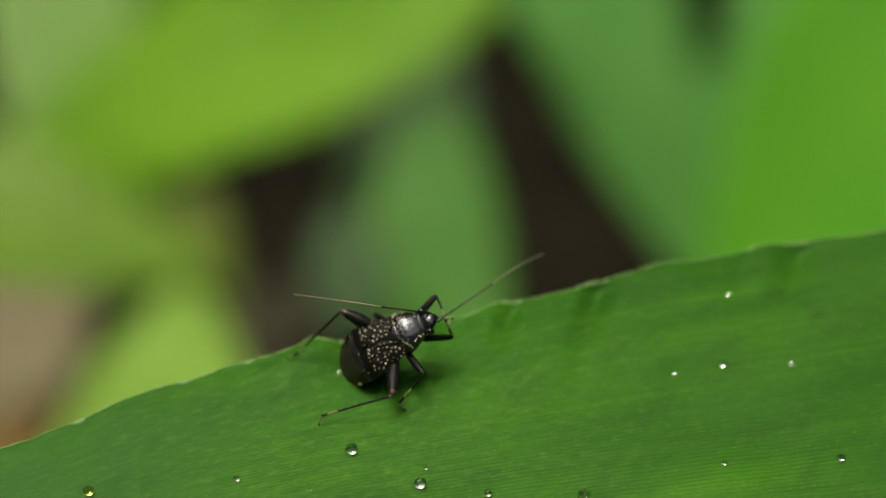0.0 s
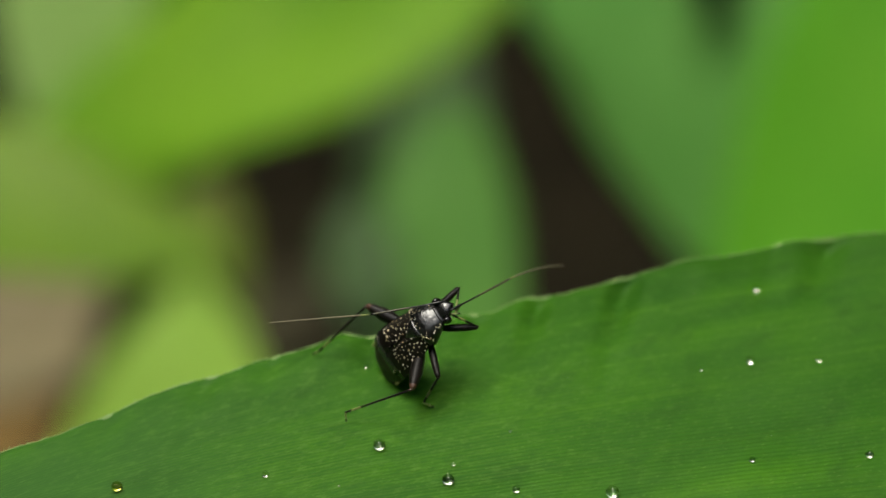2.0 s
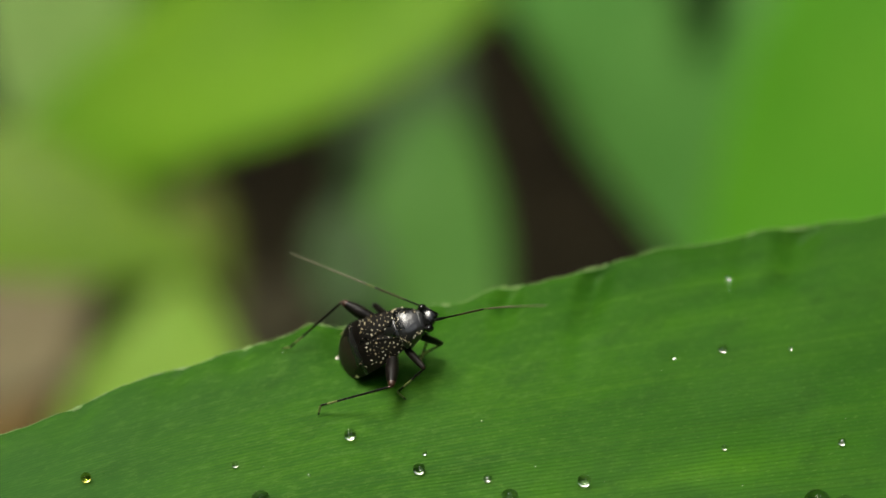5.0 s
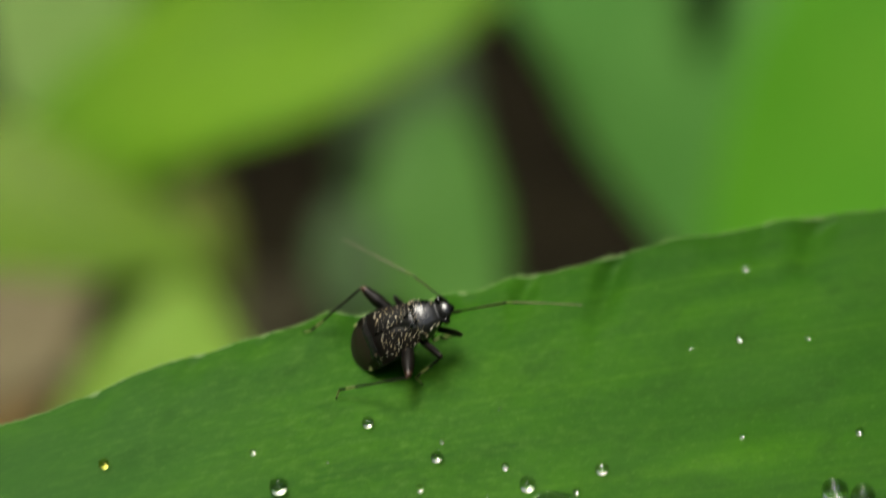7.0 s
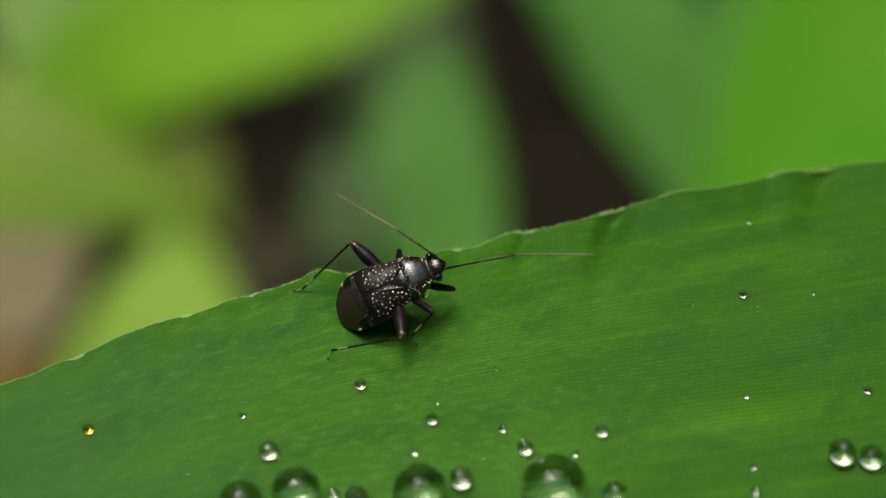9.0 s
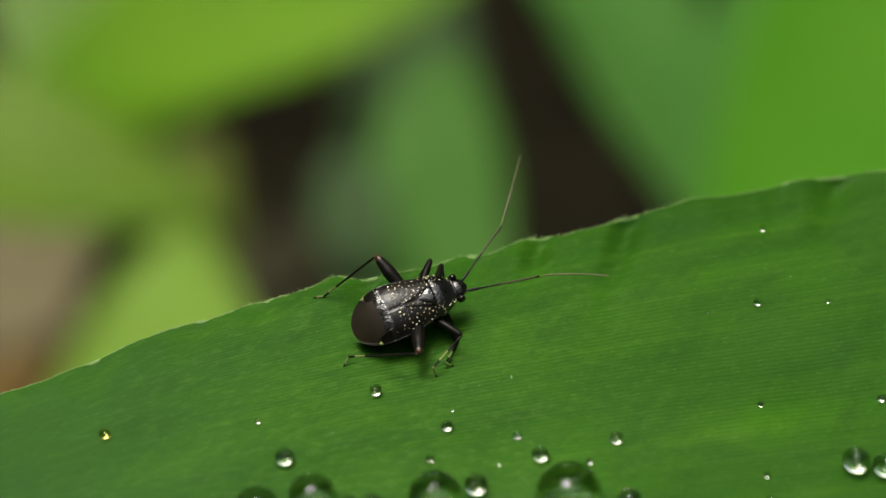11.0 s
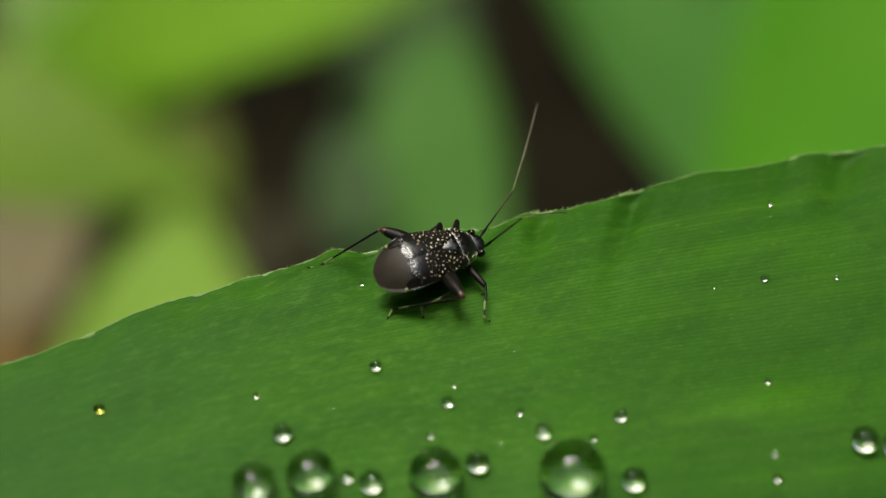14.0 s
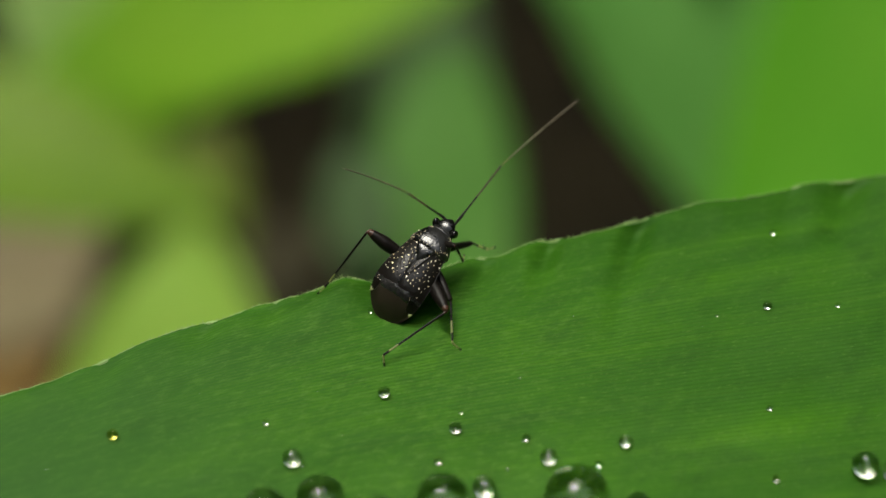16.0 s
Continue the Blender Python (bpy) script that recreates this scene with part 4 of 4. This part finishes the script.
RIGHT_TIP = [(0, 4.45, 2.67, 1.19), (0.5, 4.53, 2.37, 2.31), (1, 4.43, 2.38, 3.73), (1.5, 4.46, 1.81, 4.98), (2, 4.14, 1.79, 1.27), (2.5, 4.75, 0.84, 4.04), (3, 2.39, -6.01, 7.90), (3.5, 0.02, -6.84, 7.34), (4, -0.49, -6.61, 6.60), (4.5, 4.19, -2.36, 4.34), (4.7, 3.63, -5.52, 6.92), (6.8, 6.05, -0.33, 0.68), (7, 4.73, -5.19, 5.95), (7.1, 5.73, -2.28, 2.60), (7.5, 5.21, -5.05, 5.35), (8, 5.38, -4.86, 5.22)] + [
    (8.5, 4.93, -5.06, 5.85), (9, 5.38, -3.01, 3.75), (9.2, 5.39, -1.66, 1.98), (11.3, 5.16, -3.34, 3.40), (11.5, 5.20, -3.88, 3.53), (12, 3.93, -0.89, 3.07), (12.5, 5.95, 2.40, 0.54), (13, 3.93, -0.02, 3.59), (13.5, 3.49, 0.00, 3.38), (14, 4.05, 0.60, 0.77), (14.5, 4.78, -4.04, 4.84), (15, 3.74, -5.16, 4.70), (15.3, 2.90, -4.62, 5.34), (15.5, 5.53, -2.20, 3.16), (15.7, 5.49, 1.93, 2.69), (16, 4.21, 3.51, 5.20)]
BODY = [
    (0, pose(-1.46 * MM, -1.98 * MM, 1.55 * MM, 21.7, -28.3, 13.0)),
    (0.5, pose(-1.56 * MM, -2.17 * MM, 1.86 * MM, 22.9, -40.4, 11.6)),
    (1, pose(-1.63 * MM, -2.21 * MM, 1.98 * MM, 23.0, -45.7, 15.2)),
    (1.5, pose(-1.56 * MM, -2.19 * MM, 1.88 * MM, 24.7, -41.5, 15.6)),
    (2, pose(-1.56 * MM, -2.32 * MM, 2.01 * MM, 23.4, -47.2, 13.2)),
    (2.5, pose(-1.46 * MM, -2.36 * MM, 2.10 * MM, 25.3, -52.1, 11.5)),
    (3, pose(-1.50 * MM, -2.41 * MM, 2.08 * MM, 25.9, -51.0, 8.6)),
    (3.5, pose(-1.46 * MM, -2.45 * MM, 2.18 * MM, 25.2, -56.6, 9.2)),
    (4, pose(-1.45 * MM, -2.42 * MM, 2.20 * MM, 25.3, -58.2, 9.7)),
    (4.5, pose(-1.49 * MM, -2.17 * MM, 1.82 * MM, 27.1, -38.9, 1.7)),
    (4.7, pose(-1.44 * MM, -2.28 * MM, 1.59 * MM, 25.9, -30.2, 5.1)),
    (6.8, pose(-1.52 * MM, -2.55 * MM, 1.53 * MM, 22.4, -25.8, 11.7)),
    (7, pose(-1.53 * MM, -2.56 * MM, 1.53 * MM, 23.9, -24.8, 10.3)),
    (7.1, pose(-1.47 * MM, -2.63 * MM, 1.53 * MM, 23.9, -24.7, 10.7)),
    (7.5, pose(-1.52 * MM, -2.58 * MM, 1.55 * MM, 25.2, -24.7, 11.8)),
    (8, pose(-1.51 * MM, -2.60 * MM, 1.54 * MM, 23.0, -24.3, 15.0)),
    (8.5, pose(-1.49 * MM, -2.59 * MM, 1.56 * MM, 24.1, -28.8, 11.0)),
    (9, pose(-1.64 * MM, -2.56 * MM, 1.55 * MM, 24.0, -20.8, 15.0)),
    (9.2, pose(-1.67 * MM, -2.66 * MM, 1.60 * MM, 23.8, -19.7, 17.8)),
    (11.3, pose(-1.37 * MM, -2.84 * MM, 1.29 * MM, 21.8, 0.9, 25.4)),
    (11.5, pose(-1.44 * MM, -2.83 * MM, 1.29 * MM, 22.9, -0.8, 25.1)),
    (12, pose(-1.16 * MM, -2.38 * MM, 1.31 * MM, 15.8, -6.0, 31.9)),
    (12.5, pose(-0.93 * MM, -2.07 * MM, 1.27 * MM, 19.0, 4.3, 33.7)),
    (13, pose(-0.73 * MM, -1.79 * MM, 1.25 * MM, 21.9, 12.7, 34.7)),
    (13.5, pose(-0.72 * MM, -1.66 * MM, 1.25 * MM, 19.0, 12.4, 33.9)),
    (14, pose(-0.66 * MM, -1.77 * MM, 1.26 * MM, 18.3, 13.9, 31.5)),
    (14.5, pose(-0.77 * MM, -1.86 * MM, 1.26 * MM, 17.9, 12.4, 29.8)),
    (15, pose(-1.32 * MM, -2.12 * MM, 1.26 * MM, 19.0, 9.7, 25.6)),
    (15.3, pose(-1.83 * MM, -1.83 * MM, 1.26 * MM, 18.7, 9.6, 29.3)),
    (15.5, pose(-1.81 * MM, -1.96 * MM, 1.26 * MM, 14.5, 5.0, 32.0)),
    (15.7, pose(-1.87 * MM, -1.55 * MM, 1.29 * MM, 14.8, -9.8, 37.2)),
    (16, pose(-1.60 * MM, -1.07 * MM, 1.40 * MM, 9.9, -23.0, 49.4)),
]
FOOT_HIND_LEFT = [(0, -5.21, -1.48, 0.00), (4.7, -5.21, -1.48, 0.00), (6.8, -5.15, -1.48, 0.00), (9.2, -5.15, -1.48, 0.00), (11.3, -4.95, -1.53, 0.00), (11.5, -5.17, -1.35, 0.00), (14.5, -5.17, -1.35, 0.00), (15, -5.17, -1.26, 0.00), (16, -5.17, -1.26, 0.00)]
FOOT_HIND_RIGHT = [(0, -3.90, -4.55, 0.00), (4.7, -3.90, -4.55, 0.00), (6.8, -3.85, -4.55, 0.00), (9.2, -3.85, -4.55, 0.00), (11.3, -3.83, -4.54, 0.00), (11.5, -3.84, -4.51, 0.00), (12, -1.28, -4.98, 0.00), (12.5, -2.53, -4.45, 0.00), (13, -2.32, -3.62, 0.00), (13.5, -2.17, -4.20, 0.00), (14, -2.35, -3.62, 0.00), (14.5, -2.51, -3.35, 0.00), (15, -3.45, -3.65, 0.00), (15.3, -3.74, -3.46, 0.00), (15.5, -3.46, -3.65, 0.00), (15.7, -2.75, -4.30, 0.00)] + [
    (16, -2.72, -4.47, 0.00)]
FOOT_MID_RIGHT = [(0, -0.78, -3.90, 0.00), (4.7, -0.78, -3.90, 0.00), (6.8, -0.76, -3.91, 0.00), (9.2, -0.76, -3.91, 0.00), (11.3, -0.61, -5.09, 0.00), (11.5, -1.24, -4.96, 0.00), (12, -0.96, -4.74, 0.00), (12.5, -2.06, -4.29, 0.00), (13, -2.10, -3.43, 0.00), (13.5, -1.95, -4.03, 0.00), (14, -1.10, -3.58, 0.00), (14.5, -0.56, -3.60, 0.00), (15, -1.12, -4.09, 0.00), (15.3, -1.33, -4.85, 0.00), (15.5, -1.10, -4.99, 0.00), (15.7, -1.14, -4.95, 0.00)] + [
    (16, -0.03, -3.81, 0.00)]
FOOT_FRONT_LEFT = [(0, 0.92, -1.46, 2.29), (0.5, 0.94, -0.92, 3.71), (1, 0.73, -2.24, 2.80), (1.5, 1.04, -2.21, 2.56), (2, 0.17, -1.88, 3.32), (2.5, 0.68, -1.91, 3.61), (3, 1.20, -1.86, 3.72), (3.5, 1.27, -2.33, 3.57), (4, 1.41, -2.06, 3.84), (4.5, 0.39, -2.10, -0.00), (4.7, -0.05, -2.24, 0.00), (6.8, -0.13, -1.62, 0.00), (9.2, -0.30, -1.57, 0.00), (11.3, -0.05, -1.20, 0.00), (12, -0.20, -0.70, 0.00), (13, -0.15, -0.45, 0.00), (14.5, 0.00, -0.40, 0.00)] + [
    (15, -0.10, -0.60, 0.00), (15.5, -0.20, -0.40, 0.00), (15.7, -0.20, -0.20, 0.00), (16, 0.05, -0.33, 1.11)]
FOOT_FRONT_RIGHT = [(0, 0.92, -1.58, 2.37), (0.5, 0.03, -2.41, 2.58), (1, 0.47, -2.15, 3.06), (1.5, 0.50, -2.05, 2.84), (2, 0.17, -2.20, 3.23), (2.5, 1.33, -2.38, 3.38), (3, 0.84, -2.57, 3.28), (3.5, -0.26, -3.85, 2.45), (4, -0.55, -3.79, 2.55), (4.5, 0.54, -2.59, 2.57), (4.7, -0.05, -2.11, 0.00), (6.8, 0.39, -1.78, 0.00), (7.1, 0.08, -1.75, 0.00), (7.5, 0.20, -1.73, 0.00), (8, 0.13, -1.64, 0.00), (8.5, 0.25, -1.62, 0.00)] + [
    (9, 0.23, -1.41, 0.00), (9.2, 0.17, -1.51, 0.00), (11.3, -0.05, -4.73, 0.00), (11.5, 1.17, -3.67, 0.00), (12, 1.19, -3.67, 0.00), (12.5, 1.22, -3.66, 0.00), (13, 1.18, -3.64, 0.00), (13.5, 1.19, -3.67, 0.00), (14, 1.18, -3.70, 0.00), (14.5, 1.18, -3.64, 0.00), (15, 1.17, -3.67, 0.00), (15.3, 0.92, -3.51, 0.00), (15.5, 0.72, -3.23, 0.00), (15.7, 0.44, -3.07, 0.00), (16, 1.16, -0.36, 1.52)]
FOOT_MID_LEFT = [(0, -1.19, -0.72, 0.00), (4.7, -1.19, -0.72, 0.00), (6.8, -1.19, -1.29, 0.00), (9.2, -1.19, -1.29, 0.00), (11.3, -1.90, -1.00, 0.00), (12, -2.20, -0.35, 0.00), (14, -2.10, -0.30, 0.00), (14.5, -1.90, -0.40, 0.00), (15, -2.00, -0.35, 0.00), (15.5, -2.90, -0.70, 0.00), (16, -3.10, -0.65, 0.00)]

KNEE_HIND_LEFT = [(0, 0.21, 0.77, 0.61), (0.5, 0.33, 0.80, 0.49), (1, 0.39, 0.91, 0.13), (1.5, 0.36, 0.79, 0.50), (2, 0.42, 0.87, 0.25), (2.5, 0.44, 0.89, 0.13), (3, 0.40, 0.91, 0.13), (3.5, 0.46, 0.88, 0.12), (4, 0.44, 0.90, -0.00), (4.5, 0.23, 0.90, 0.37), (7.1, 0.26, 0.89, 0.38), (7.5, 0.25, 0.89, 0.38), (8, 0.33, 0.91, 0.26), (9, 0.23, 0.90, 0.37), (11.3, 0.14, 0.85, 0.50), (11.5, 0.35, 0.88, 0.32)] + [
    (12, 0.30, 0.77, 0.56), (12.5, 0.17, 0.84, 0.52), (13, 0.02, 0.88, 0.47), (13.5, -0.07, 0.82, 0.56), (14, -0.08, 0.83, 0.56), (14.5, -0.08, 0.82, 0.57), (15, 0.01, 0.87, 0.48), (15.5, 0.08, 0.81, 0.59), (16, 0.43, 0.67, 0.60)]
KNEE_HIND_RIGHT = [(0, 0.42, -0.87, 0.24), (1, 0.36, -0.87, 0.34), (1.5, 0.35, -0.87, 0.35), (2.5, 0.33, -0.89, 0.33), (3.5, 0.27, -0.94, 0.21), (4.5, 0.55, -0.76, 0.34), (7.5, 0.35, -0.80, 0.48), (8, 0.29, -0.82, 0.49), (9, 0.32, -0.81, 0.49), (11.3, -0.06, -0.80, 0.59), (11.5, -0.03, -0.80, 0.60), (12, 0.75, -0.55, -0.38), (12.5, 0.14, -0.80, 0.59), (13, -0.10, -0.78, 0.62), (13.5, 0.14, -0.74, 0.66), (14, -0.05, -0.85, 0.52)] + [
    (14.5, -0.12, -0.90, 0.42), (15, -0.08, -0.89, 0.45), (15.3, -0.07, -0.89, 0.45), (15.5, -0.09, -0.89, 0.46), (15.7, 0.42, -0.82, 0.38), (16, 0.24, -0.94, 0.25)]
KNEE_MID_LEFT = [(12, 0.89, 0.42, 0.16), (13, 0.86, 0.50, -0.00), (14, 0.85, 0.53, -0.00), (14.5, 0.84, 0.54, 0.06), (15, 0.84, 0.47, 0.27), (15.5, 0.66, 0.75, 0.07), (16, 0.49, 0.37, -0.78)]
KNEE_MID_RIGHT = [(0, 0.79, -0.47, 0.38), (1.5, 0.63, -0.60, 0.50), (3.5, 0.45, -0.74, 0.50), (4.5, 0.75, -0.54, 0.38), (7.5, 0.73, -0.47, 0.49), (8, 0.69, -0.53, 0.49), (9, 0.69, -0.40, 0.60), (11.3, 0.92, -0.31, 0.26), (11.5, 0.73, -0.47, 0.50), (14.5, 0.35, -0.38, 0.86), (15, 0.50, -0.35, 0.79), (15.5, 0.76, -0.41, 0.50), (16, 0.75, -0.65, -0.13)]
KNEE_FRONT_RIGHT = [(0, 0.13, -0.37, -0.92), (0.5, -0.64, -0.70, 0.33), (1, -0.12, -0.37, -0.92), (1.5, -0.02, -0.39, -0.92), (2, 0.17, -0.60, -0.78), (2.5, -0.34, 0.01, -0.94), (3, -0.03, 0.42, -0.91), (3.5, 0.94, -0.35, -0.00), (4, 0.91, -0.35, 0.22), (4.5, -0.07, -0.38, -0.92), (4.7, 0.88, -0.11, -0.46), (6.8, 0.94, -0.34, -0.02), (7.1, 0.86, -0.48, -0.20), (7.5, 0.86, -0.51, -0.08), (8, 0.87, -0.49, -0.12), (8.5, 0.85, -0.51, -0.16)] + [
    (9, 0.84, -0.54, 0.05), (9.2, 0.82, -0.56, 0.09), (11.5, 0.72, 0.32, -0.61), (12, 0.50, -0.13, 0.86), (12.5, 0.61, -0.01, 0.79), (13, 0.72, -0.02, 0.70), (13.5, 0.86, -0.12, 0.50), (14, 0.86, -0.09, 0.50), (14.5, 0.80, 0.00, 0.61), (15, 0.56, 0.25, 0.79), (15.3, 0.83, 0.26, 0.49), (15.5, 0.78, 0.12, 0.61), (15.7, 0.97, -0.23, 0.13), (16, 0.38, 0.32, -0.87)]
KNEE_FRONT_LEFT = [(0, 0.46, 0.89, -0.00), (0.5, 0.03, 0.61, 0.79), (1, 0.83, 0.49, 0.26), (1.5, 0.80, 0.58, -0.13), (2, 0.44, 0.66, -0.61), (2.5, 0.37, 0.79, -0.49), (3, 0.10, 0.73, -0.68), (3.5, 0.73, 0.50, 0.47), (4, 0.67, 0.49, 0.56), (4.5, 0.65, 0.39, -0.65), (7.5, -0.09, 0.93, -0.36), (9, -0.14, 0.92, -0.37), (12, 0.51, 0.84, 0.16), (13, 0.55, 0.83, 0.09), (14, 0.51, 0.82, 0.27), (14.5, 0.40, 0.84, 0.36)] + [
    (15, 0.31, 0.88, 0.35), (15.5, 0.36, 0.91, 0.22), (16, 0.16, -0.20, 0.97)]


FEET = {"front_left": FOOT_FRONT_LEFT, "front_right": FOOT_FRONT_RIGHT, "mid_left": FOOT_MID_LEFT, "mid_right": FOOT_MID_RIGHT,
        "hind_left": FOOT_HIND_LEFT, "hind_right": FOOT_HIND_RIGHT}
KNEES = {"front_left": KNEE_FRONT_LEFT, "front_right": KNEE_FRONT_RIGHT, "mid_left": [(0.0, 0.2, 0.8, 1.0), (9.2, 0.2, 0.8, 1.0)] + KNEE_MID_LEFT,
         "mid_right": KNEE_MID_RIGHT, "hind_left": KNEE_HIND_LEFT, "hind_right": KNEE_HIND_RIGHT}
FLATS = {"front_left": (0.8, 0.5, -0.5), "front_right": (0.8, -0.5, -0.5), "mid_left": (-0.2, 0.8, -0.6), "mid_right": (0.2, -0.6, -0.7),
         "hind_left": (-0.9, 0.3, -0.3), "hind_right": (-0.7, -0.6, -0.4)}
FEELERS = {"left": (LEFT_ELBOW, LEFT_TIP), "right": (RIGHT_ELBOW, RIGHT_TIP)}


def motions():
    """The bug sways, grooms its antennae and shifts its feet on the leaf."""
    walk(plant_bug, BODY)
    times = [round(i * 0.1, 1) for i in range(161)]
    bodies = [(t, body_at(BODY, t)) for t in times]
    for leg, pieces in bug_limbs.items():
        rows = [[] for _ in pieces]
        for t, m in bodies:
            inv = m.inverted()
            if leg.startswith("antenna"):
                side = leg.split("_")[1]
                elbow, tip = (inv @ (glide(tb, t) * MM) / MM for tb in FEELERS[side])
                base = Vector(ANTENNA_BASE[side]) * SIZE
                up = Vector((0, 0, 1))
                joint = base + (elbow - base).normalized() * SCAPE_PEDICEL * SIZE
                poses = (aim(base * MM, joint - base, up), aim(joint * MM, tip - elbow, up))
            else:
                hip, fe, ti, ta, r = LEGS[leg]
                p = glide(FEET[leg], t)
                p.z = max(p.z, leaf_top(p.x, p.y) + 0.03)
                foot = inv @ (p * MM) / MM
                poses = leg_poses(Vector(hip) * SIZE, foot, fe * SIZE, ti * SIZE, ta * SIZE, glide(KNEES[leg], t).normalized(), Vector(FLATS[leg]).normalized())
            for row, q in zip(rows, poses):
                row.append((t, q))
        for ob, row in zip(pieces, rows):
            walk(ob, row)


motions()
